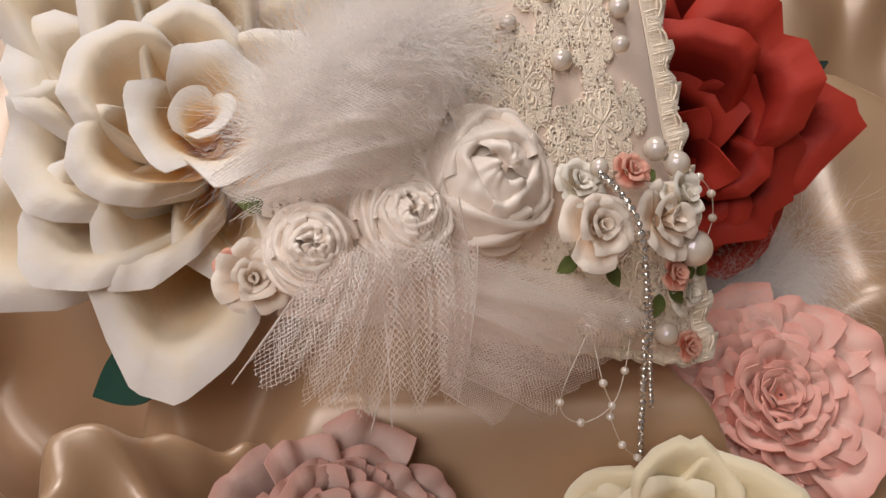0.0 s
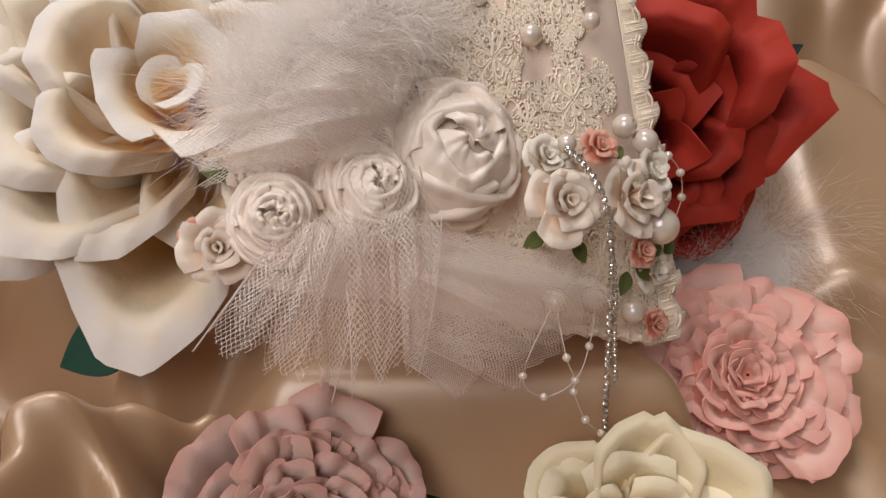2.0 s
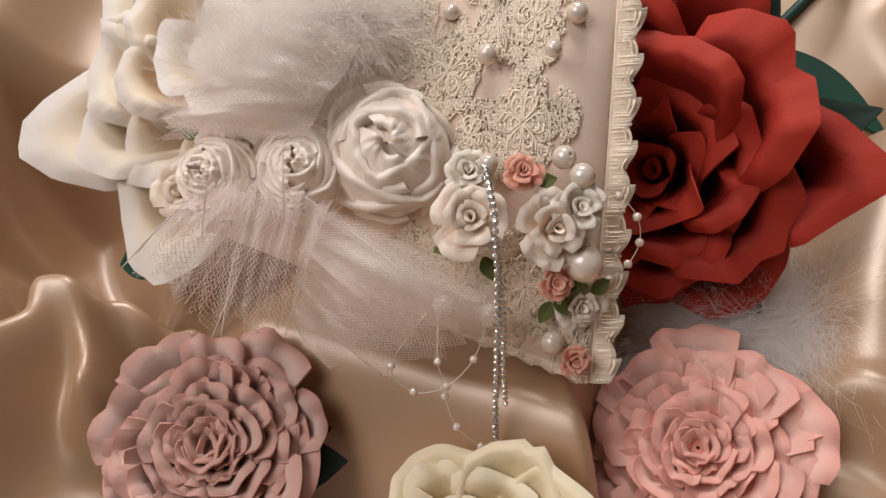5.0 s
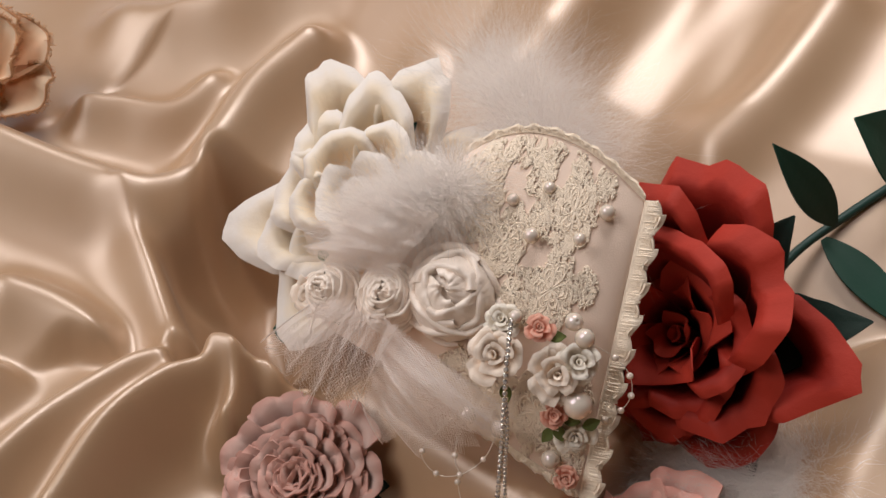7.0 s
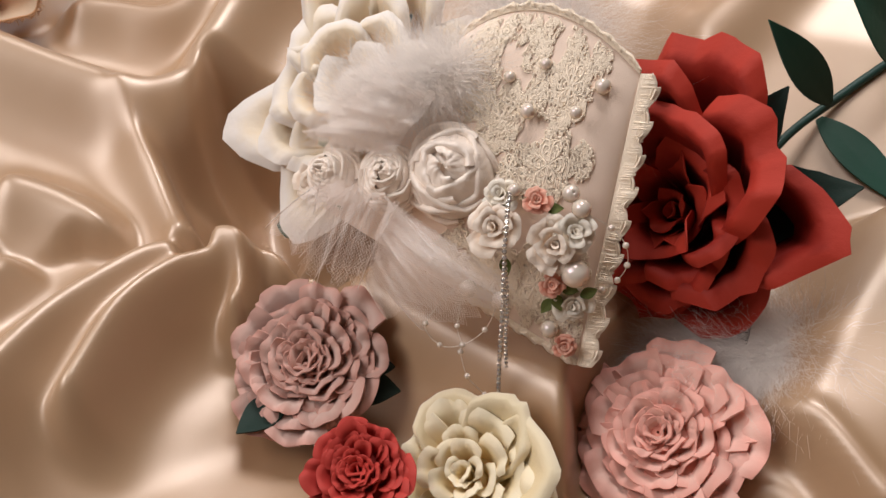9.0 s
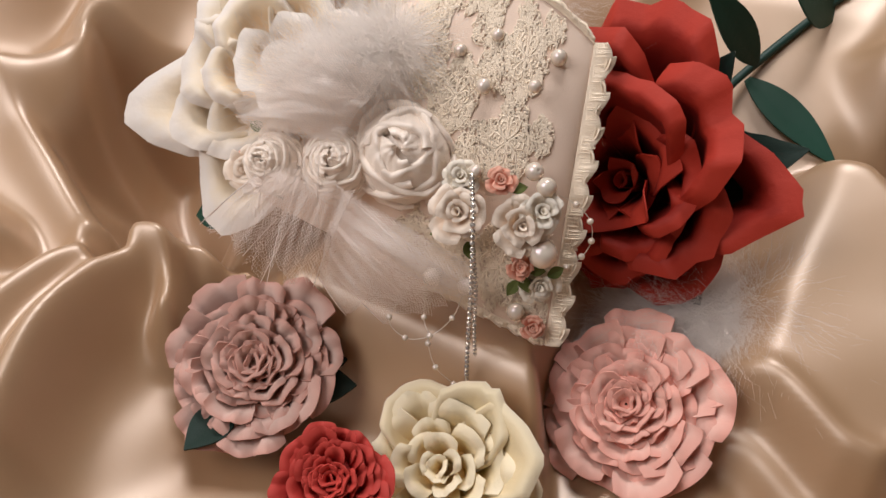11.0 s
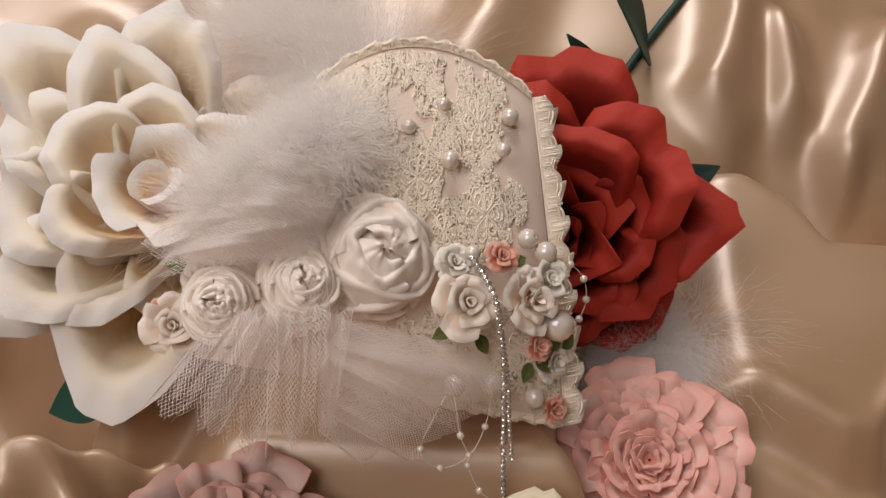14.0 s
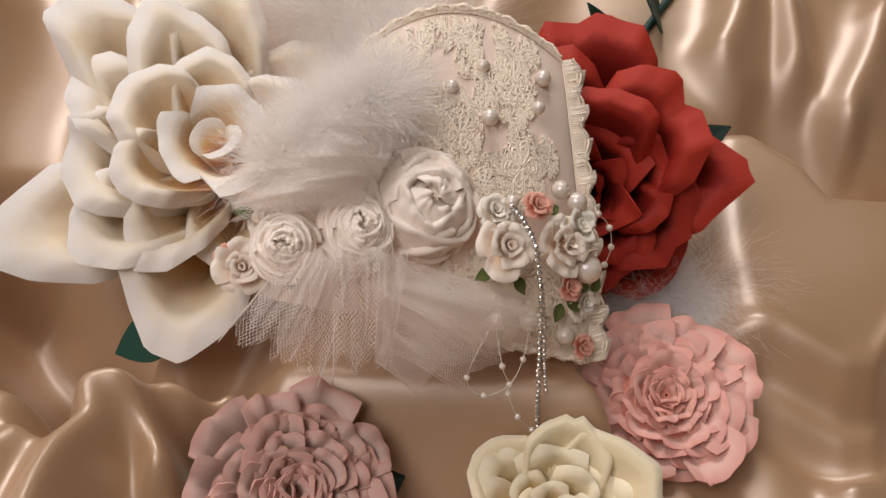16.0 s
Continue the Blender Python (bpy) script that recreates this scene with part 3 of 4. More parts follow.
def lace_cushion():
    top = thing("lace_cushion", Matrix.Translation(((BL + BR) / 2).tolist()), "stuffed ivory cushion covered in embroidered lace, leaning back on the satin", "cushion")
    o = (BL + BR) / 2
    a, b = 60, 60
    S, W = np.meshgrid(np.linspace(0, 1, a), np.linspace(0, 1, b), indexing="ij")
    F_, B_ = cushion(S, W) - o, cushion(S, W, -0.7) - o
    k = a * b
    faces = []
    for i in range(a - 1):
        for j in range(b - 1):
            p, q, r, t = i * b + j, (i + 1) * b + j, (i + 1) * b + j + 1, i * b + j + 1
            faces += [(p, q, r, t), (k + t, k + r, k + q, k + p)]
    ring = [i * b for i in range(a)] + [(a - 1) * b + j for j in range(1, b)] + [i * b + b - 1 for i in range(a - 2, -1, -1)] + [j for j in range(b - 2, 0, -1)]
    faces += [(q, p, k + p, k + q) for p, q in zip(ring, ring[1:] + ring[:1])]
    part("body", mesh_of("body", np.concatenate([F_.reshape(-1, 3), B_.reshape(-1, 3)]), faces, CLOTH), top, "ivory cloth under fine net")
    return top, o


CUSHION, CUSHION_O = lace_cushion()


def on_cushion(s, v, lift):
    """Points lifted from the face of the cushion, in the cushion's own space."""
    return cushion(s, v) + FACE * np.asarray(lift)[..., None] - CUSHION_O


# sprays of embroidery: place on the cushion's face and reach
SPRAYS = [(0.71, 0.82, 0.085), (0.72, 0.56, 0.095), (0.84, 0.63, 0.045), (0.48, 0.64, 0.085), (0.34, 0.70, 0.07), (0.58, 0.76, 0.055), (0.20, 0.91, 0.06), (0.33, 0.94, 0.05), (0.43, 0.95, 0.045), (0.54, 0.96, 0.04),
          (0.80, 0.94, 0.05), (0.62, 0.50, 0.075), (0.51, 0.87, 0.055), (0.67, 0.94, 0.04), (0.20, 0.79, 0.06), (0.30, 0.83, 0.05), (0.12, 0.86, 0.05), (0.90, 0.30, 0.06), (0.80, 0.18, 0.10), (0.64, 0.13, 0.11), (0.93, 0.12, 0.08), (0.50, 0.12, 0.08)]


def lace_embroidery():
    """Looping cords gathered in sprays and rosettes, with bare net between them."""
    rng = np.random.default_rng(11)
    cords = []

    def inside(s, v):
        edge = 1.5 + 0.45 * noise.noise(Vector((s * 26, v * 22, 3.1)))
        return 0.015 < s < 0.985 and 0.01 < v < 0.985 and any(math.hypot(1.3 * (s - a), v - b) < r * edge for a, b, r in SPRAYS)
    count = 0
    while count < 3400:
        s, v = rng.random(), rng.random()
        if not inside(s, v):
            continue
        ang, turn, pts = rng.random() * 6.28, rng.normal() * 0.3, []
        for i in range(24):
            turn = 0.84 * turn + rng.normal() * 0.34
            ang += np.clip(turn, -0.8, 0.8)
            s += 0.0030 * math.cos(ang)
            v += 0.0040 * math.sin(ang)
            if not inside(s, v):
                break
            pts.append((s, v))
        count += 1
        if len(pts) < 6:
            continue
        pts = np.array(pts)
        lift = 0.0003 + 0.0006 * np.abs(np.sin(np.arange(len(pts)) * 0.9 + rng.random() * 6))
        cords.append(tube(on_cushion(pts[:, 0], pts[:, 1], lift), 0.00033, 5))
    # rosettes of looped petals
    for s0, v0, r in ((0.71, 0.82, 0.075), (0.72, 0.57, 0.085), (0.48, 0.64, 0.07), (0.30, 0.90, 0.05), (0.80, 0.18, 0.08), (0.63, 0.12, 0.07), (0.58, 0.50, 0.05)):
        t = np.linspace(0, 2 * np.pi, 24)
        for k in range(6):
            a = k * np.pi / 3 + s0 * 9 + 0.42 * np.sin(t)
            for q in (1.0, 0.78, 0.5):
                rad = q * r * (0.55 + 0.45 * np.cos(t)) * (1 + 0.05 * np.sin(9 * t + k))
                ss, vv = s0 + rad * np.cos(a) * 0.77, v0 + rad * np.sin(a)
                if ss.max() < 0.985 and 0.01 < vv.min() and vv.max() < 0.985:
                    cords.append(tube(on_cushion(ss, vv, 0.0011 + 0 * t), 0.00036, 5))
    v, f = gather(cords)
    tagged(part("embroidery", mesh_of("embroidery", v, f, LACE), CUSHION, "raised looping ivory lace cord"), kind="stuff")


lace_embroidery()


def lace_edging():
    """The scalloped lace along the side and the hem of the cushion."""
    rng = np.random.default_rng(5)
    side = FACE
    for name, line, out, scallops in (("side_lace", [(0.995, v) for v in np.linspace(0.0, 1.0, 160)], unit(V3(0.93, 0.30, 0.10)), 9), ("hem_lace", [(s, 0.012) for s in np.linspace(0.58, 0.99, 160)], unit(V3(0.05, -0.35, -0.9)), 7), ("crown_lace", [(s, 0.995) for s in np.linspace(0.01, 0.99, 160)], unit(V3(-0.1, 0.25, 0.95)), 9)):
        L = np.array(line)
        base = on_cushion(L[:, 0], L[:, 1], 0.0006 + 0 * L[:, 0])
        u = np.linspace(0, 1, len(L))
        wave = np.abs(np.sin(np.pi * scallops * u))
        cords = []
        for k, (w0, w1) in enumerate(((0.0, 0.0), (0.0012, 0.0004), (0.0030, 0.0012), (0.0042, 0.0022), (0.0050, 0.0030))):
            ripple = 0.0007 * np.sin(2 * np.pi * scallops * 1.5 * u + k) * (k / 4)
            cords.append(tube(base + out * ((w0 + w1 * wave) * (1.0 if name == "side_lace" else 0.35))[:, None] + side * (ripple)[:, None], 0.00050 if k in (0, 4) else 0.00035, 5))
        reach = (0.0062 + 0.0034 * wave) * (1.0 if name == "side_lace" else 0.35)
        for i in range(0, len(L) - 2):
            for q in range(3):
                f = q / 3
                p = base[i] * (1 - f) + base[i + 1] * f
                rip = side * 0.0007 * math.sin(2 * math.pi * scallops * 1.5 * u[i] + 2)
                dense = math.sin(np.pi * scallops * u[i] * 2) > -0.35
                r1 = reach[i] * (1.0 if dense else 0.8)
                jag = rng.normal(size=3) * 0.0003
                cords.append(tube([p, p + out * r1 * 0.5 + rip * 0.5 + jag, p + out * (r1 + 0.0008) + rip], 0.00030, 4))
        band = np.stack([base + out * (reach * q)[:, None] + side * (0.0007 * np.sin(2 * np.pi * scallops * 1.5 * u + 2) * q)[:, None] for q in np.linspace(0, 0.75, 4)], 1)
        bv, bf, _ = shell(band, 0.0003)
        cords.append((bv, bf))
        v, f = gather(cords)
        tagged(part(name, mesh_of(name, v, f, LACE), CUSHION, "scalloped ivory lace edging with picots"), kind="stuff")


lace_edging()


# ---- pearls ----
def pearl_mesh(r, hole=True):
    n, k = 24, 15
    lat = np.linspace(-np.pi / 2 + (0.16 if hole else 0.01), np.pi / 2 - (0.16 if hole else 0.01), k)
    prof = [(0.04 * r, 0.75 * math.sin(lat[0]) * r)] + [(r * math.cos(a), r * math.sin(a)) for a in lat] + [(0.04 * r, 0.75 * math.sin(lat[-1]) * r)]
    v = [(p * math.cos(2 * math.pi * i / n), p * math.sin(2 * math.pi * i / n), z) for p, z in prof for i in range(n)]
    m = len(prof)
    f = [(j * n + i, j * n + (i + 1) % n, (j + 1) * n + (i + 1) % n, (j + 1) * n + i) for j in range(m - 1) for i in range(n)]
    f += [tuple(range(n))[::-1], tuple((m - 1) * n + i for i in range(n))]
    return mesh_of("pearl", v, f, PEARL)


def pearl(p, r, label, spin, group="pearls sewn on the cushion"):
    ob = new("pearl", pearl_mesh(r))
    ob.matrix_world = frame_at(p, (math.sin(spin), -0.3 * math.cos(spin), 0.5 * math.cos(2 * spin)))
    return tagged(ob, label, "pearl", group)


SEWN = [((0.0115, 0.268, 0.145), 0.0031), ((0.0325, 0.266, 0.142), 0.0030), ((0.0595, 0.274, 0.135), 0.0038), ((0.0365, 0.2477, 0.125), 0.0037), ((0.0573, 0.2557, 0.1272), 0.0030)]
for i, (p, r) in enumerate(SEWN):
    pearl(p, r, "small round ivory pearl sewn on lace", i * 1.3)
for i, (p, r) in enumerate([((0.0685, 0.239, 0.0962), 0.0042), ((0.0757, 0.2373, 0.0914), 0.0045), ((0.0424, 0.1975, 0.054), 0.0042), ((0.0564, 0.2045, 0.0499), 0.0042), ((0.0747, 0.2195, 0.0331), 0.0042)]):
    pearl(p, r, "medium ivory pearl beside the paper flowers", 0.4 + i)
pearl((0.0818, 0.2265, 0.0645), 0.0066, "large glossy ivory pearl among paper flowers", 0.9)
pearl((0.047, 0.2245, 0.0965), 0.0031, "small pearl beside the large satin rose", 2.1)
pearl((0.0195, 0.2555, 0.1355), 0.0030, "small round ivory pearl sewn on lace", 2.9)


def pearl_spray(name, wires, beads, r, label):
    o = np.array(wires[0][0], float)
    top = thing(name, Matrix.Translation(o.tolist()), label, "pearl spray")
    for w in wires:
        v, f = tube(glide(np.array(w) - o, 40), 0.00018, 5)
        part("wire", mesh_of("wire", v, f, WIRE), top, "fine clear wire")
    me = pearl_mesh(r)
    for p in beads:
        part("bead", me, top, m=frame_at((np.array(p) - o).tolist(), (0.4, -0.5, 0.6)))


LOOP = [(0.087, 0.246, 0.082), (0.0935, 0.2495, 0.0735), (0.0955, 0.2495, 0.0635), (0.093, 0.2465, 0.0555), (0.088, 0.242, 0.050)]
pearl_spray("pearl_spray", [[(0.0757, 0.237, 0.091), *LOOP]], LOOP, 0.0016, "loop of tiny pearls on clear wire at the cushion's side")
DROP = [(0.0313, 0.1797, 0.0382), (0.0386, 0.1813, 0.0281), (0.0456, 0.186, 0.0401), (0.049, 0.1856, 0.031), (0.0487, 0.1847, 0.0271), (0.0546, 0.1955, 0.037), (0.0534, 0.1841, 0.0152), (0.0604, 0.1889, 0.0043)]
pearl_spray("pearl_spray", [[(0.040, 0.190, 0.056), DROP[0], DROP[1], DROP[3], DROP[5], (0.057, 0.202, 0.05)], [(0.0424, 0.194, 0.054), DROP[2], DROP[3], DROP[4], DROP[6], DROP[7]]], DROP, 0.0014, "dangling sprig of tiny pearls on clear wire")


# ---- crystal chain ----
def crystal_chain(path, label, size=0.0023):
    top = thing("crystal_chain", Matrix.Translation(path[0]), label, "crystal chain")
    P = glide(np.array(path) - np.array(path[0]), 400)
    d = np.concatenate([[0], np.cumsum(np.linalg.norm(np.diff(P, axis=0), axis=1))])
    n = 10
    cup = [(size * 0.52 * rr * math.cos(2 * math.pi * i / n), size * 0.52 * rr * math.sin(2 * math.pi * i / n), zz * size) for rr, zz in ((0.7, -0.35), (1.0, -0.25), (1.0, 0.12), (0.86, 0.16)) for i in range(n)]
    cf = [(j * n + i, j * n + (i + 1) % n, (j + 1) * n + (i + 1) % n, (j + 1) * n + i) for j in range(3) for i in range(n)] + [tuple(range(n))[::-1]]
    cup_me = mesh_of("setting", cup, cf, SILVER, smooth=False)
    m = 8
    st = [(0, 0, -0.25 * size)] + [(size * rr * math.cos(2 * math.pi * (i + 0.5 * k) / m), size * rr * math.sin(2 * math.pi * (i + 0.5 * k) / m), zz * size) for k, (rr, zz) in enumerate(((0.44, 0.10), (0.27, 0.30))) for i in range(m)]
    sf = [(0, 1 + (i + 1) % m, 1 + i) for i in range(m)] + [(1 + i, 1 + (i + 1) % m, 1 + m + i) for i in range(m)] + [(1 + (i + 1) % m, 1 + m + (i + 1) % m, 1 + m + i) for i in range(m)] + [tuple(1 + m + i for i in range(m))]
    stone_me = mesh_of("crystal", st, sf, STONE, smooth=False)
    rng = random.Random(4)
    for s in np.arange(0, d[-1], size * 1.18):
        i = int(np.searchsorted(d, s))
        pose_ = frame_at(P[min(i, 399)].tolist(), (0.35 + rng.uniform(-0.25, 0.25), -0.8, 0.45 + rng.uniform(-0.25, 0.25)))
        link = part("setting", cup_me, top, m=pose_)
        part("crystal", stone_me, link)
    v, f = tube(P, 0.00035, 5)
    part("chain_link", mesh_of("chain_link", v, f, SILVER), top)
    return top


crystal_chain([(0.0455, 0.224, 0.0965), (0.0510, 0.2150, 0.0935), (0.0560, 0.2075, 0.0875), (0.0585, 0.2035, 0.078), (0.0605, 0.2010, 0.062), (0.0618, 0.1985, 0.035), (0.0628, 0.1965, 0.012), (0.0640, 0.1960, -0.006)], "silver chain of clear crystals hanging over the cushion's front")
crystal_chain([(0.0600, 0.2025, 0.070), (0.0625, 0.2015, 0.055), (0.0640, 0.1995, 0.035), (0.0660, 0.198, 0.018)], "shorter silver crystal chain beside the long one", 0.0019)

# ---- satin and paper roses on the cushion ----


def toward(a, b, c):
    return (FACE + V3(a, b, c)).tolist()


def sewn_at(apex, axis, high, spin):
    """The foot of a flower whose heart stands at apex."""
    return frame_at((V3(*apex) - unit(axis) * high).tolist(), axis, spin)


ribbon_rose(sewn_at((0.0155, 0.2120, 0.1035), toward(-0.02, 0, 0.02), 0.024, 40), 0.0255, 0.025, 6, 0.60, 2, "large ivory satin ribbon rose sewn on lace")
ribbon_rose(sewn_at((-0.0115, 0.196, 0.0985), toward(-0.05, 0, 0.12), 0.022, 10), 0.0170, 0.022, 8, 0.25, 5, "medium ivory satin ribbon rose with wound heart")
ribbon_rose(sewn_at((-0.0390, 0.1825, 0.0955), toward(-0.15, 0, 0.0), 0.022, 80), 0.0145, 0.022, 8, 0.20, 9, "small ivory satin ribbon rose under tulle")


def paper_rose(p, axis, R, mat, label, seed, group, spin=0, n=15):
    rng = np.random.default_rng(seed)
    rings = [dict(count=2, phase=0, r0=R * 0.03, length=R * 0.62, width=R * 0.20, tilt=2, cup=125, curl=8, ruffle=0.03, lift=R * 0.25, lip=30, jit=12),
             dict(count=3, phase=50, r0=R * 0.09, length=R * 0.74, width=R * 0.36, tilt=8, cup=95, curl=14, ruffle=0.04, lift=R * 0.16, lip=60, jit=12),
             dict(count=3, phase=20, r0=R * 0.16, length=R * 0.84, width=R * 0.50, tilt=24, cup=75, curl=14, ruffle=0.06, lift=R * 0.07, lip=70, jit=12),
             dict(count=5, phase=75, r0=R * 0.20, length=R * 0.90, width=R * 0.56, tilt=52, cup=48, curl=10, ruffle=0.09, lip=60, jit=12)]
    return flower("paper_rose", frame_at(p, axis, spin), rings, mat, 0.0003, label, "paper rose", group, seed, 3)


paper_rose((0.0450, 0.2165, 0.0785), toward(-0.1, 0, 0.0), 0.0135, PAPER, "ivory mulberry paper rose beside the crystal chain", 21, "paper roses", 20)
paper_rose((0.0690, 0.2275, 0.0745), toward(0.15, 0, -0.05), 0.0138, PAPER, "ivory mulberry paper rose beside the crystal chain", 22, "paper roses", 75)
paper_rose((-0.0610, 0.197, 0.0750), toward(-0.15, 0, -0.05), 0.0120, PAPER, "ivory mulberry paper rose at the cushion's edge", 23, "paper roses", 10)
paper_rose((-0.0500, 0.208, 0.0900), toward(-0.2, 0, 0.35), 0.0115, PAPER, "half-hidden ivory paper rose behind another", 26, "paper roses", 10)
paper_rose((0.0800, 0.2290, 0.0455), toward(0.25, 0, -0.2), 0.0095, WHITEPAPER, "small white paper rose below the large pearl", 24, "paper roses", 0)
paper_rose((0.0750, 0.2330, 0.0800), toward(0.35, 0, 0.25), 0.0105, WHITEPAPER, "white paper rose tucked behind an ivory one", 25, "paper roses", 0)
paper_rose((0.0400, 0.2255, 0.0895), toward(-0.1, 0, 0.3), 0.0090, WHITEPAPER, "white paper petals tucked beside the large satin rose", 27, "paper roses", 0)
for i, (p, ax, R) in enumerate([((0.0575, 0.229, 0.0925), toward(0, 0, 0.2), 0.0068), ((0.0740, 0.2205, 0.0580), toward(0.1, 0, 0), 0.0062), ((0.0828, 0.2215, 0.0262), toward(0.1, 0, 0), 0.0062), ((-0.0690, 0.2005, 0.0770), toward(-0.5, 0, 0), 0.0052)]):
    paper_rose(p, ax, R, ORANGE, "tiny coral paper rosebud", 31 + i, "coral rosebuds", 30 * i)
LEAFLET = leaf_mesh("paper_leaf", 0.009, 0.0028, OLIVE, 0.0003, 20, 0.2)
for i, (p, ax, spin) in enumerate([((0.0620, 0.2285, 0.0900), toward(0.2, 0, 0.6), 10), ((0.0770, 0.2225, 0.0570), toward(0.2, 0, 0.2), -10), ((0.0740, 0.2225, 0.0520), toward(0, 0, 0), -60), ((0.0720, 0.2245, 0.047), toward(0, 0, 0), -120),
                                   ((-0.0560, 0.203, 0.0960), toward(0, 0, 0.4), 150), ((-0.0460, 0.196, 0.0740), toward(0, 0, 0.0), 300), ((0.0400, 0.2145, 0.0690), toward(0, 0, 0.0), 200), ((0.0500, 0.2145, 0.0660), toward(0, 0, 0.0), 290), ((0.0850, 0.2275, 0.0530), toward(0.3, 0, 0.0), 20)]):
    ob = new("paper_leaf", LEAFLET)
    ob.matrix_world = frame_at(p, ax, spin)
    tagged(ob, "small olive green paper leaf under a paper rose", "leaf", "paper leaves")


# ---- tulle ----
def net(points, Lu, Lv, cell, seed, width=0.00013, ragged=0.03):
    """Diamond netting on a sheet: points(u, v) gives places, Lu and Lv its size. Two crossing families of threads."""
    rng = np.random.default_rng(seed)
    vs, fs, k = [], [], 0
    for sign in (1, -1):
        slope = 1.7 * sign
        span = Lu + Lv / abs(slope)
        for c in np.arange(-Lv / abs(slope), span, cell):
            t = np.arange(0, Lv, 0.0014)
            x = c + t / slope if sign > 0 else c + t / slope + Lv / abs(slope) * 0
            x = x + 0.00018 * np.sin(t / cell * 3.0 + c * 900)
            keep = (x > 0) & (x < Lu) & (t < Lv * (1 - 0.20 * np.abs(((x / Lu * 2.3 + seed * 0.37) % 1) * 2 - 1) - ragged * rng.random()))
            if keep.sum() < 3:
                continue
            u, v = x[keep] / Lu, t[keep] / Lv
            P = points(u, v)
            Pu = points(np.clip(u + 0.01, 0, 1.01), v)
            Pv = points(u, np.clip(v + 0.01, 0, 1.01))
            n = unit(np.cross(Pu - P, Pv - P))
            s = unit(np.cross(n, np.gradient(P, axis=0))) * width / 2
            m = len(P)
            vs += [P - s, P + s]
            fs += [(k + i, k + m + i, k + m + i + 1, k + i + 1) for i in range(m - 1)]
            k += 2 * m
    return np.concatenate(vs), fs


def sheet(c00, c10, c01, c11, bulge, ripples, amp, seed, out=None):
    """A sheet between four corners (gathered edge c00-c10, free edge c01-c11), swelling along out and rippled."""
    c00, c10, c01, c11 = (V3(*c) for c in (c00, c10, c01, c11))
    out = FACE if out is None else unit(V3(*out))
    rng = np.random.default_rng(seed)
    ph = rng.random(4) * 6

    def points(u, v):
        u, v = np.asarray(u)[..., None], np.asarray(v)[..., None]
        p = (c00 * (1 - u) + c10 * u) * (1 - v) + (c01 * (1 - u) + c11 * u) * v
        swell = bulge * np.sin(np.pi * np.clip(v, 0, 1) * 0.8 + 0.25) * (0.45 + 0.55 * np.sin(np.pi * np.clip(u, 0, 1)))
        rip = amp * (0.35 + v) * (np.sin(2 * np.pi * ripples * u + ph[0] + 1.2 * v) + 0.45 * np.sin(2 * np.pi * ripples * 2.3 * u + ph[1] - 2 * v))
        return p + out * (swell + rip) + V3(0, 0, 1) * amp * 0.6 * np.sin(2 * np.pi * ripples * 0.7 * u + ph[2])
    return points


def tulle(name, sheets, label, cell=0.0017, seed=1, width=0.00017, hems=True):
    o = V3(*sheets[0][0])
    top = thing(name, Matrix.Translation(o.tolist()), label, "tulle")
    for i, args in enumerate(sheets):
        fn = sheet(*args)
        e = [V3(*c) for c in args[:4]]
        Lu = max(np.linalg.norm(e[1] - e[0]), np.linalg.norm(e[3] - e[2])) * 1.15
        Lv = max(np.linalg.norm(e[2] - e[0]), np.linalg.norm(e[3] - e[1])) * 1.1
        v, f = net(fn, Lu, Lv, cell, seed * 10 + i, width)
        layer = tagged(part("net_layer", mesh_of("net_layer", v - o, f, TULLE, smooth=False), top), kind="stuff")
        if hems and i % 2 == 0:
            t = np.linspace(0, 1, 40)
            for u in (0.0, 1.0):
                v, f = tube(fn(u + 0 * t, t) - o, 0.00022, 4)
                part("folded_edge", mesh_of("folded_edge", v, f, TULLE), layer)
    return top


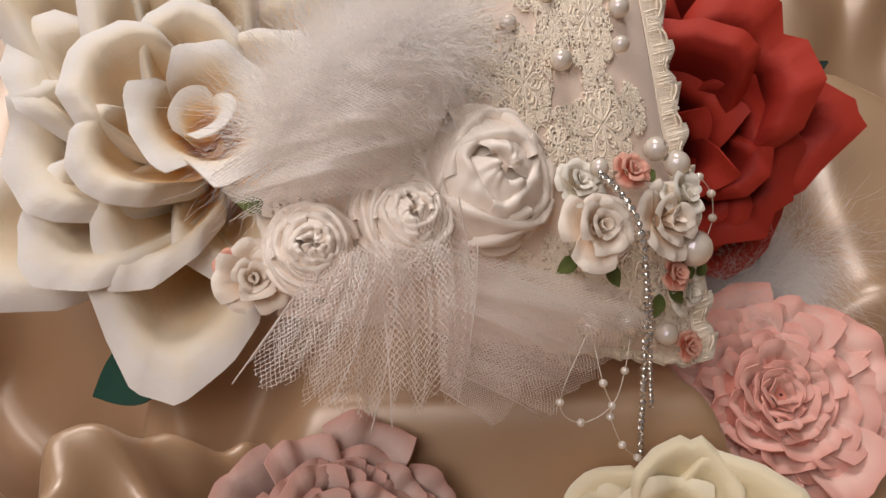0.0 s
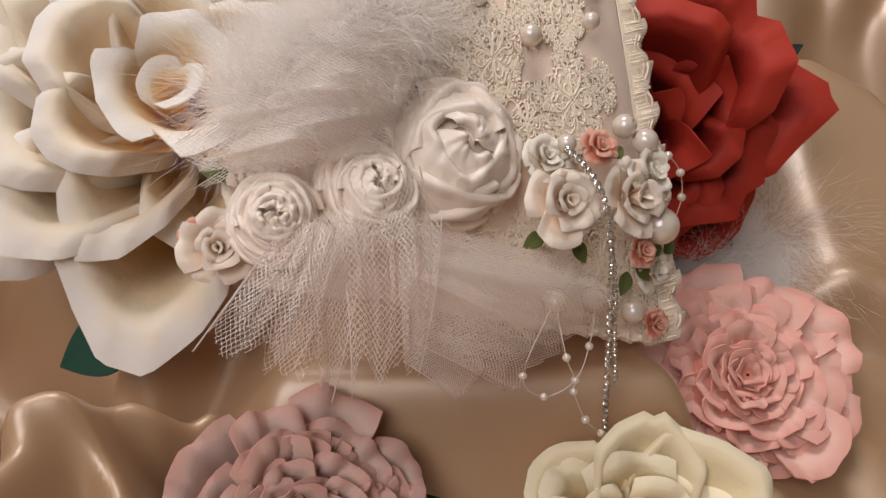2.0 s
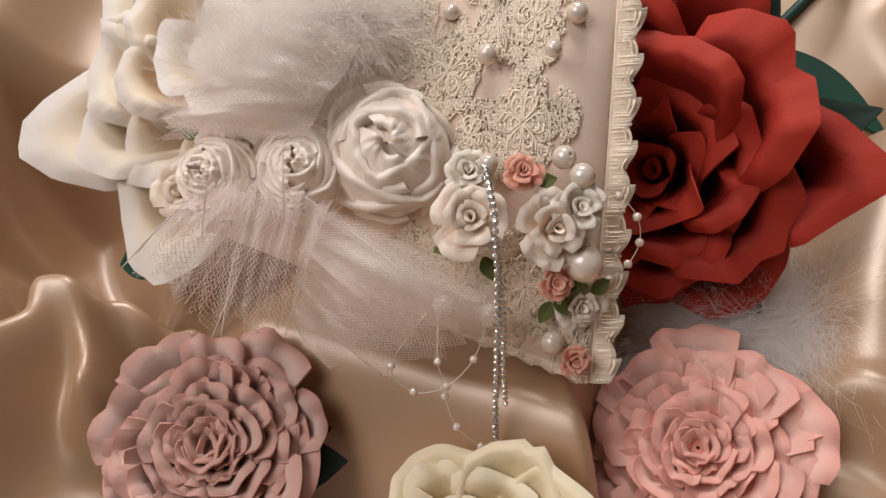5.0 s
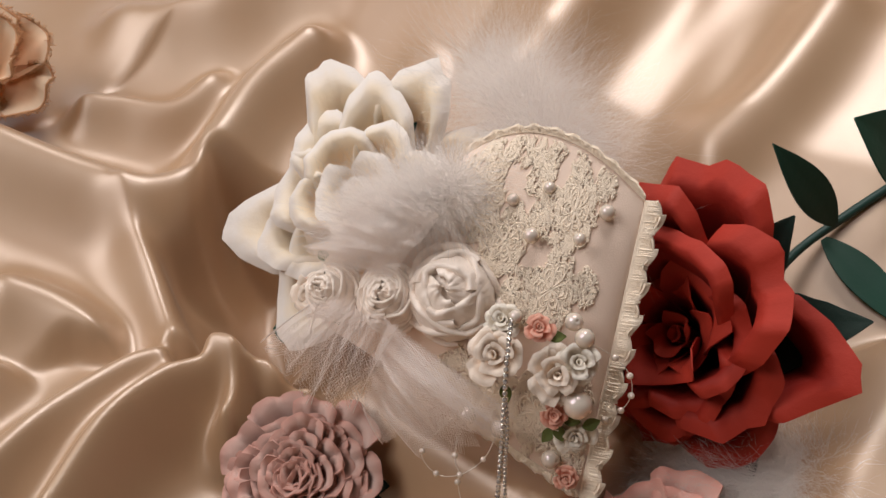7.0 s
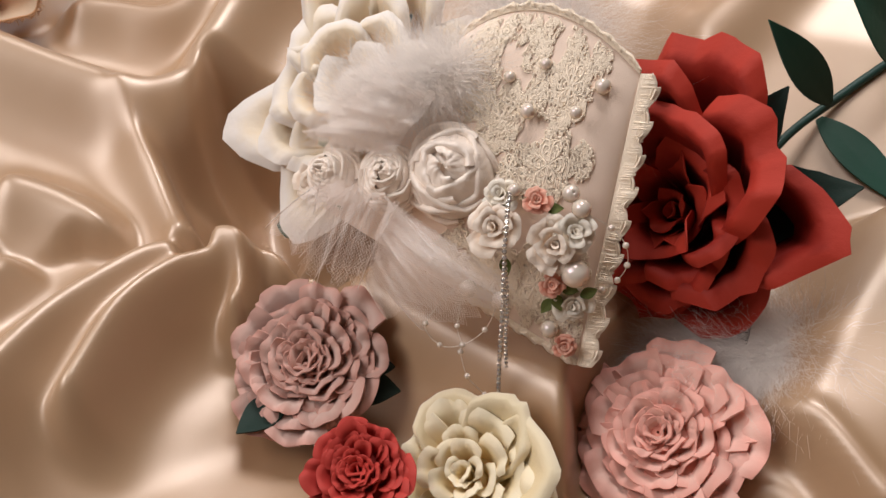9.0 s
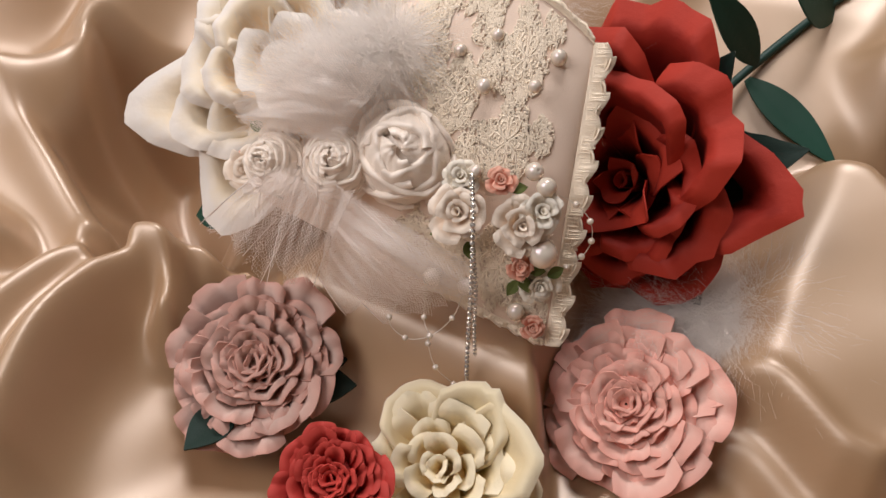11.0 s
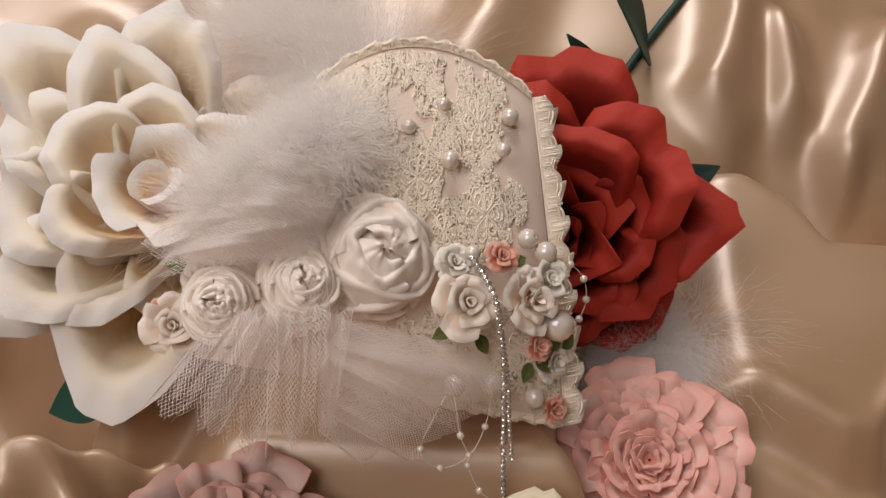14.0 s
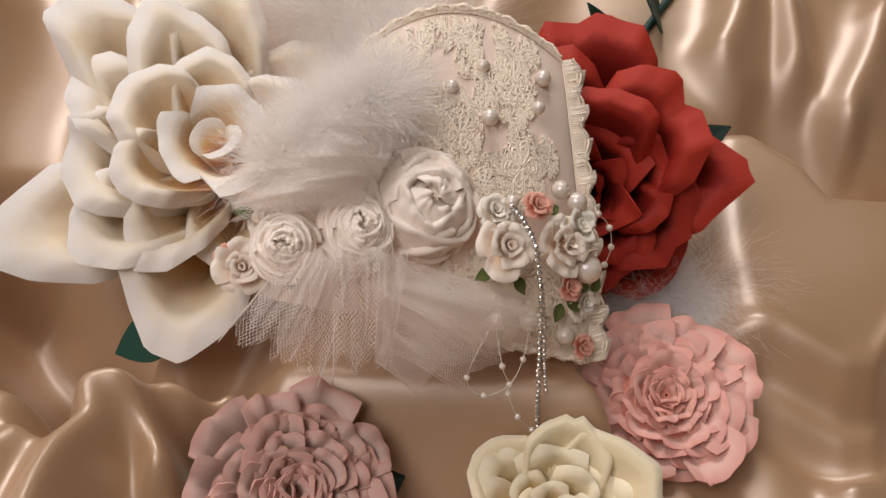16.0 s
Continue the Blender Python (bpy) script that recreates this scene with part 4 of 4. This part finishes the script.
tulle("tulle_bow", [
    ((-0.0360, 0.186, 0.0910), (-0.0150, 0.188, 0.0860), (-0.0610, 0.160, 0.0640), (-0.0250, 0.159, 0.0480), 0.010, 2.3, 0.0022, 1),
    ((-0.0350, 0.188, 0.0890), (-0.0130, 0.190, 0.0840), (-0.0540, 0.163, 0.0580), (-0.0330, 0.161, 0.0510), 0.008, 3.1, 0.0024, 2),
    ((-0.0380, 0.187, 0.0900), (-0.0170, 0.188, 0.0850), (-0.0580, 0.166, 0.0680), (-0.0360, 0.162, 0.0560), 0.013, 2.0, 0.0026, 9),
    ((-0.0310, 0.185, 0.0930), (0.0030, 0.190, 0.0900), (-0.0300, 0.158, 0.0470), (0.0030, 0.170, 0.0470), 0.008, 2.6, 0.0026, 3),
    ((-0.0220, 0.186, 0.0910), (0.0060, 0.192, 0.0880), (-0.0200, 0.160, 0.0490), (-0.0010, 0.168, 0.0480), 0.010, 3.4, 0.0022, 4),
    ((-0.0040, 0.194, 0.0870), (-0.0030, 0.180, 0.0500), (0.0717, 0.214, 0.0520), (0.0330, 0.183, 0.0260), 0.009, 1.4, 0.0022, 5),
    ((-0.0060, 0.194, 0.0860), (-0.0060, 0.178, 0.0470), (0.0600, 0.206, 0.0430), (0.0100, 0.176, 0.0330), 0.007, 1.8, 0.0024, 6),
    ((-0.0040, 0.194, 0.0870), (0.0004, 0.186, 0.0580), (0.0700, 0.213, 0.0530), (0.0480, 0.194, 0.0350), 0.013, 1.2, 0.0020, 7),
    ((-0.0050, 0.193, 0.0860), (-0.0030, 0.182, 0.0520), (0.0500, 0.200, 0.0480), (0.0260, 0.182, 0.0320), 0.012, 2.1, 0.0026, 8),
], "sheer blush tulle bow with glittering threads below the satin roses", seed=3, width=0.00018, cell=0.0015)
tulle("tulle_loop", [
    ((-0.010, 0.203, 0.104), (0.002, 0.223, 0.130), (-0.078, 0.196, 0.098), (-0.058, 0.222, 0.130), 0.012, 2.4, 0.0012, 11),
    ((-0.014, 0.204, 0.103), (0.000, 0.226, 0.132), (-0.060, 0.196, 0.100), (-0.034, 0.226, 0.140), 0.015, 2.8, 0.0014, 13),
    ((-0.016, 0.200, 0.103), (-0.006, 0.216, 0.124), (-0.070, 0.190, 0.096), (-0.054, 0.204, 0.116), 0.012, 1.6, 0.0014, 16),
], "puffed blush tulle loop lying over the cream flower", seed=7, cell=0.0014, width=0.00020, hems=False)
tulle("tulle_veil", [((-0.0267, 0.172, 0.0984), (0.0012, 0.176, 0.1120), (-0.0292, 0.168, 0.0809), (0.0036, 0.170, 0.0930), 0.002, 1.2, 0.0008, 21)], "single tulle layer drawn over the medium satin rose", seed=9, width=0.00014)


# ---- down feathers ----
def plume(name, quill, n, length, spread, seed, label, up=(0, 0, 1), droop=0.3, width=0.0002, flat=1.0):
    """Downy barbs that grow all round a bent quill and thin out to their tips."""
    rng = np.random.default_rng(seed)
    o = np.array(quill[0], float)
    Q = glide(np.array(quill) - o, 60)
    top = thing(name, Matrix.Translation(o.tolist()), label, "feather")
    v, f = tube(Q, np.linspace(0.0006, 0.0002, 60), 5)
    part("quill", mesh_of("quill", v, f, FLUFF), top)
    seg = 7
    d = unit(rng.normal(size=(n, 3)) * V3(1, 1, flat) + V3(*up) * spread)
    L = length * (0.35 + 0.65 * rng.random(n) ** 0.7)
    root = Q[(rng.random(n) ** 0.8 * 59).astype(int)] + d * (length * 0.45 * rng.random(n) ** 1.2)[:, None] + rng.normal(size=(n, 3)) * length * 0.06
    curl = rng.normal(size=(n, 3)) * 0.45
    t = np.linspace(0, 1, seg)
    P = root[:, None] + (d[:, None] * t[None, :, None] + curl[:, None] * (t ** 2)[None, :, None] * 0.5 + 0.07 * rng.normal(size=(n, seg, 3)) * t[None, :, None] - V3(0, 0, droop)[None, None] * (t ** 2)[None, :, None]) * L[:, None, None]
    side = unit(np.cross(d, V3(-0.35, -0.55, 0.75) + 0.28 * rng.normal(size=(n, 3))))[:, None] * (width / 2 * (1 - 0.75 * t))[None, :, None]
    verts = np.stack([P - side, P + side], 2).reshape(-1, 3)
    base = (np.arange(n) * seg * 2)[:, None] + (np.arange(seg - 1) * 2)[None]
    faces = np.stack([base, base + 1, base + 3, base + 2], -1).reshape(-1, 4)
    tagged(part("down", mesh_of("down", verts, faces, FLUFF, smooth=False), top, "soft white barbs"), kind="stuff")
    return top


plume("marabou_feather", [(0.01, 0.315, 0.120), (-0.02, 0.335, 0.135), (-0.050, 0.345, 0.145), (-0.075, 0.350, 0.150)], 13000, 0.055, 0.45, 3, "fluffy white marabou feather standing behind the cushion", up=(0.1, 0.2, 1), droop=0.1, width=0.00016)
plume("marabou_feather", [(-0.052, 0.214, 0.112), (-0.036, 0.224, 0.122), (-0.018, 0.234, 0.130), (-0.004, 0.244, 0.138)], 14000, 0.027, 0.5, 4, "fluffy white down puff tucked above the satin roses", up=(-0.2, -0.3, 0.6), droop=0.1, width=0.00022)
plume("marabou_feather", [(0.088, 0.300, -0.024), (0.108, 0.297, -0.016), (0.138, 0.304, -0.001), (0.175, 0.320, 0.010)], 46000, 0.037, 0.3, 5, "white marabou feather lying on the satin between two roses", up=(0.2, -0.05, 0.15), droop=0.25, flat=0.28, width=0.00024)

# ---- large foam flowers ----


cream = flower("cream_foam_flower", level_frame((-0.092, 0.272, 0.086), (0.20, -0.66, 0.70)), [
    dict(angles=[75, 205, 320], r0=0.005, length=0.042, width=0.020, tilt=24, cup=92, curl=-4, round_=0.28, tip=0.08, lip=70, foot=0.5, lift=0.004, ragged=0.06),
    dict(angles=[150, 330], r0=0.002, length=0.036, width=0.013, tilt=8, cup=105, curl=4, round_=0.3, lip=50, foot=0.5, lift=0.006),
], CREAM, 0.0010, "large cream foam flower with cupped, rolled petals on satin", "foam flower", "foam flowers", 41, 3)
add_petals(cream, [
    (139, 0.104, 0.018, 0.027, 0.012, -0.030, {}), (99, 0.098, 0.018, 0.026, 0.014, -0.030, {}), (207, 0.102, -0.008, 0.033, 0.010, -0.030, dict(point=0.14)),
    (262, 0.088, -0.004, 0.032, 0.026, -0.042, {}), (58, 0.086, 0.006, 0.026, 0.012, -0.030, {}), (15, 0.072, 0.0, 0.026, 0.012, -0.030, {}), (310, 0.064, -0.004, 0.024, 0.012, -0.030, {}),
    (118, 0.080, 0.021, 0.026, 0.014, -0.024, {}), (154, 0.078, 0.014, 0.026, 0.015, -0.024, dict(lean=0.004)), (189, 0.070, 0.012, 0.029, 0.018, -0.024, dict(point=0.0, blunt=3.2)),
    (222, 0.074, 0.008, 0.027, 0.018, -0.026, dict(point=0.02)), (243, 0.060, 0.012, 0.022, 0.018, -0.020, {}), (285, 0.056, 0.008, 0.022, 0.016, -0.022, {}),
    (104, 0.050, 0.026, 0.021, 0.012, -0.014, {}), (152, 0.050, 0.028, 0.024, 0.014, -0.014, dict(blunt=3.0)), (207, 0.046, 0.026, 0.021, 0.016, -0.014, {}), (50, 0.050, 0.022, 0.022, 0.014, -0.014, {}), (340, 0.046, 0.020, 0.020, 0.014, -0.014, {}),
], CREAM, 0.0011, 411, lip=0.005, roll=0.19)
BIGLEAF = leaf_mesh("leaf", 0.036, 0.012, LEAF, 0.0014, 20, 0.15)


def leaf_along(top, me, p, tip, normal, label):
    """A leaf from p towards tip, its face along normal."""
    x = (Vector(tip) - Vector(p)).normalized()
    z = (Vector(normal) - Vector(normal).dot(x) * x).normalized()
    y = z.cross(x)
    m = Matrix((x, y, z)).transposed().to_4x4()
    m.translation = p
    return part("leaf", me, top, label, m=top.matrix_world.inverted() @ m)


for p, tip in (((-0.135, 0.270, 0.055), (-0.176, 0.262, 0.085)), ((-0.105, 0.225, 0.025), (-0.142, 0.215, 0.012)), ((-0.110, 0.305, 0.115), (-0.118, 0.335, 0.165))):
    leaf_along(cream, BIGLEAF, p, tip, (0, -0.7, 0.7), "dark green foam leaf")

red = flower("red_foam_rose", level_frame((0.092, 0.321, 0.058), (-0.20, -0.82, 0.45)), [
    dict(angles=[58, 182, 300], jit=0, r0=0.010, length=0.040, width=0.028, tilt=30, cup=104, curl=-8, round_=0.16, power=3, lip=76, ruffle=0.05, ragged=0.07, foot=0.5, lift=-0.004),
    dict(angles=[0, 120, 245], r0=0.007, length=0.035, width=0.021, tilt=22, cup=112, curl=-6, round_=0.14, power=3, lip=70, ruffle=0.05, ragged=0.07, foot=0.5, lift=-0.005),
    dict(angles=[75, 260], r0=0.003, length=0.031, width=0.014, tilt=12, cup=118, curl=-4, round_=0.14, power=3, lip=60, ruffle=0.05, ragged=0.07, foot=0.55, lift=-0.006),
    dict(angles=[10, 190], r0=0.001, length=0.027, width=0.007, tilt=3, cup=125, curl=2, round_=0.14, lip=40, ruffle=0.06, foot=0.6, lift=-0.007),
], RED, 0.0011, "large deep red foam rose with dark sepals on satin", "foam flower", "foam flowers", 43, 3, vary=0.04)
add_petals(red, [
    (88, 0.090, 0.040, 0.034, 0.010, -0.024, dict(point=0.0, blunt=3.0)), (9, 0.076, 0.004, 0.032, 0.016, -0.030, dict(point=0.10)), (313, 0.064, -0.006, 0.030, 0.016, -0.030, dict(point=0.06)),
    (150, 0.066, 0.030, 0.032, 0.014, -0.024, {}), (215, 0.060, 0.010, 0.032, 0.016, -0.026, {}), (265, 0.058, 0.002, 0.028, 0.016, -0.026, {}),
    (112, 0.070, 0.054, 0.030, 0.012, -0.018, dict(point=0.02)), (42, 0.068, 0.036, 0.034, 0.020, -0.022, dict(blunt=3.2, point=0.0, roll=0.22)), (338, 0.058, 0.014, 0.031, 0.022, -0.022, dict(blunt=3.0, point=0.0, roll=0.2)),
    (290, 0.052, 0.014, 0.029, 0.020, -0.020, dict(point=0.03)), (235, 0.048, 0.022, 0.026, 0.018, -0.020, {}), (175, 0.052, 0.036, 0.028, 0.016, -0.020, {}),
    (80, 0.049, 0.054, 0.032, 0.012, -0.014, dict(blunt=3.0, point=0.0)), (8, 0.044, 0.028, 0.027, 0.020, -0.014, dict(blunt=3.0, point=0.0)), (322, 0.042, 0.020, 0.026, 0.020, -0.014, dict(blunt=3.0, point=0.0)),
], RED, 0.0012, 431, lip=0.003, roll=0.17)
SEPAL = leaf_mesh("sepal", 0.084, 0.020, BLACKLEAF, 0.0014, 10, 0.1, teeth=0.05)
for sp in (66, 27, 100, 305, 150):
    part("sepal", SEPAL, red, "nearly black green sepal", m=Matrix.Translation((0, 0, -0.014)) @ Matrix.Rotation(radians(sp), 4, "Z") @ Matrix.Rotation(radians({66: -22, 100: -22, 27: -8}.get(sp, 0)), 4, "Y"))


def stem(path, r, label):
    o = np.array(path[0])
    top = thing("flower_stem", Matrix.Translation(path[0]), label, "stem")
    P = glide(np.array(path) - o, 40)
    v, f = tube(P, r, 8)
    part("stalk", mesh_of("stalk", v, f, STEMGREEN), top)
    return top


st = stem([(x, y, max(z, height_at(x, y) + 0.003)) for x, y, z in ((0.105, 0.345, 0.062), (0.108, 0.400, 0.080), (0.122, 0.434, 0.098), (0.149, 0.466, 0.124), (0.178, 0.500, 0.150), (0.20, 0.525, 0.170), (0.22, 0.55, 0.188))], 0.0026, "dark green foam rose stem lying on satin")
STEMLEAF = leaf_mesh("leaf", 0.072, 0.0105, LEAF, 0.0014, 15, 0.12)
ROUNDLEAF = leaf_mesh("leaf", 0.072, 0.022, LEAF, 0.0014, 15, 0.12)
leaf_along(st, STEMLEAF, (0.120, 0.426, 0.096), (0.095, 0.379, 0.151), (0.6, -0.6, 0.3), "dark green foam leaf")
leaf_along(st, ROUNDLEAF, (0.149, 0.466, 0.122), (0.124, 0.408, 0.166), (0.2, -0.7, 0.6), "broad dark green foam leaf")
leaf_along(st, STEMLEAF, (0.118, 0.420, 0.088), (0.185, 0.395, 0.062), (0.1, -0.5, 0.8), "dark green foam leaf")

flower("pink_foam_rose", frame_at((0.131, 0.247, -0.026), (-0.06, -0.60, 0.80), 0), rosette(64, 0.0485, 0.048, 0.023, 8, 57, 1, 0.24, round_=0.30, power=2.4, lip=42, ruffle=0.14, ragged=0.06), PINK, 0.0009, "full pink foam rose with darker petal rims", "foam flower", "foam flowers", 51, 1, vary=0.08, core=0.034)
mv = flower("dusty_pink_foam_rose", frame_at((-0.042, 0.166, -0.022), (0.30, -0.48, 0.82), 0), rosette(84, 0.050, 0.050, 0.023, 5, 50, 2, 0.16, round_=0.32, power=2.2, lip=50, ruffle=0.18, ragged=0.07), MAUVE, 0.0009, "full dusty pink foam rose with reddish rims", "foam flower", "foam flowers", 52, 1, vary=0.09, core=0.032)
yellow = flower("pale_yellow_foam_rose", level_frame((0.070, 0.172, -0.036), (0.05, -0.55, 0.83)), rosette(26, 0.038, 0.040, 0.028, 3, 40, 3, 0.30, round_=0.34, power=2.2, lip=65, ruffle=0.14, ragged=0.06), YELLOW, 0.0009, "pale yellow foam rose with loosely folded petals", "foam flower", "foam flowers", 53, 1, vary=0.10, core=0.022)
add_petals(yellow, [(38, 0.044, 0.030, 0.024, 0.004, 0.004, dict(blunt=3.4, point=0.0)), (352, 0.046, 0.018, 0.024, 0.004, -0.004, dict(blunt=3.4, point=0.0)), (80, 0.040, 0.028, 0.020, 0.008, 0.002, {}), (140, 0.042, 0.020, 0.020, 0.010, 0.0, {})], YELLOW, 0.0010, 531, lip=0.002, roll=0.10)
flower("scarlet_foam_rose", frame_at((0.036, 0.130, -0.020), (0.20, -0.50, 0.82), 0), rosette(56, 0.027, 0.032, 0.0155, 5, 48, 4, 0.22, round_=0.30, power=2.4, lip=42, ruffle=0.14, ragged=0.06), REDBALL, 0.0009, "small scarlet foam rose in full bloom", "foam flower", "foam flowers", 54, 1, vary=0.10, core=0.018)
MLEAF = leaf_mesh("leaf", 0.030, 0.011, BLACKLEAF, 0.0013, 15, 0.12)
for p, tip in (((-0.075, 0.168, -0.015), (-0.105, 0.178, -0.012)), ((-0.026, 0.178, -0.020), (-0.010, 0.200, -0.018)), ((-0.020, 0.170, -0.026), (0.004, 0.184, -0.022)), ((-0.036, 0.140, -0.024), (-0.040, 0.116, -0.026))):
    leaf_along(mv, MLEAF, p, tip, (0, -0.4, 0.9), "nearly black green foam leaf")


# ---- chiffon flower at the far edge ----
CHIFFON = petal_material("peach_chiffon", [(0.0, (0.80, 0.48, 0.26)), (0.6, (0.88, 0.62, 0.40)), (1.0, (0.92, 0.76, 0.58))], rough=0.8, share=0.4)


def chiffon_flower(m, label):
    top = flower("chiffon_flower", m, [
        dict(count=5, phase=15, r0=0.006, length=0.050, width=0.030, tilt=66, cup=48, curl=-14, round_=0.35, lip=20, ruffle=0.12),
        dict(count=4, phase=40, r0=0.005, length=0.036, width=0.022, tilt=42, cup=60, curl=-8, round_=0.35, lip=20, ruffle=0.12, lift=0.006),
    ], CHIFFON, 0.0006, label, "fabric flower", "", 61, 2)
    rng = np.random.default_rng(8)
    for petal in [o for o in top.children]:
        co = np.array([v.co[:] for v in petal.data.vertices])[:143].reshape(13, 11, 3)
        rim = np.concatenate([co[0, 5:], co[1:-1, -1], co[-1, :4:-1]])
        path = glide(rim, 150)
        out = unit(path - co.mean((0, 1)))
        cords = [tube([p, p + o * 0.0012 + rng.normal(size=3) * 0.0007, p + o * 0.002 + rng.normal(size=3) * 0.0014], 0.00022, 3) for p, o in zip(path, out) for _ in range(2)]
        cords.append(tube(path, 0.0009, 5))
        v, f = gather(cords)
        tagged(part("frayed_edge", mesh_of("frayed_edge", v, f, CHIFFON), petal, "frayed peach threads"), kind="stuff")


chiffon_flower(frame_at((-0.386, 0.176, 0.135), (0.55, -0.45, 0.65), 20), "peach chiffon flower with frayed edges lying on satin")
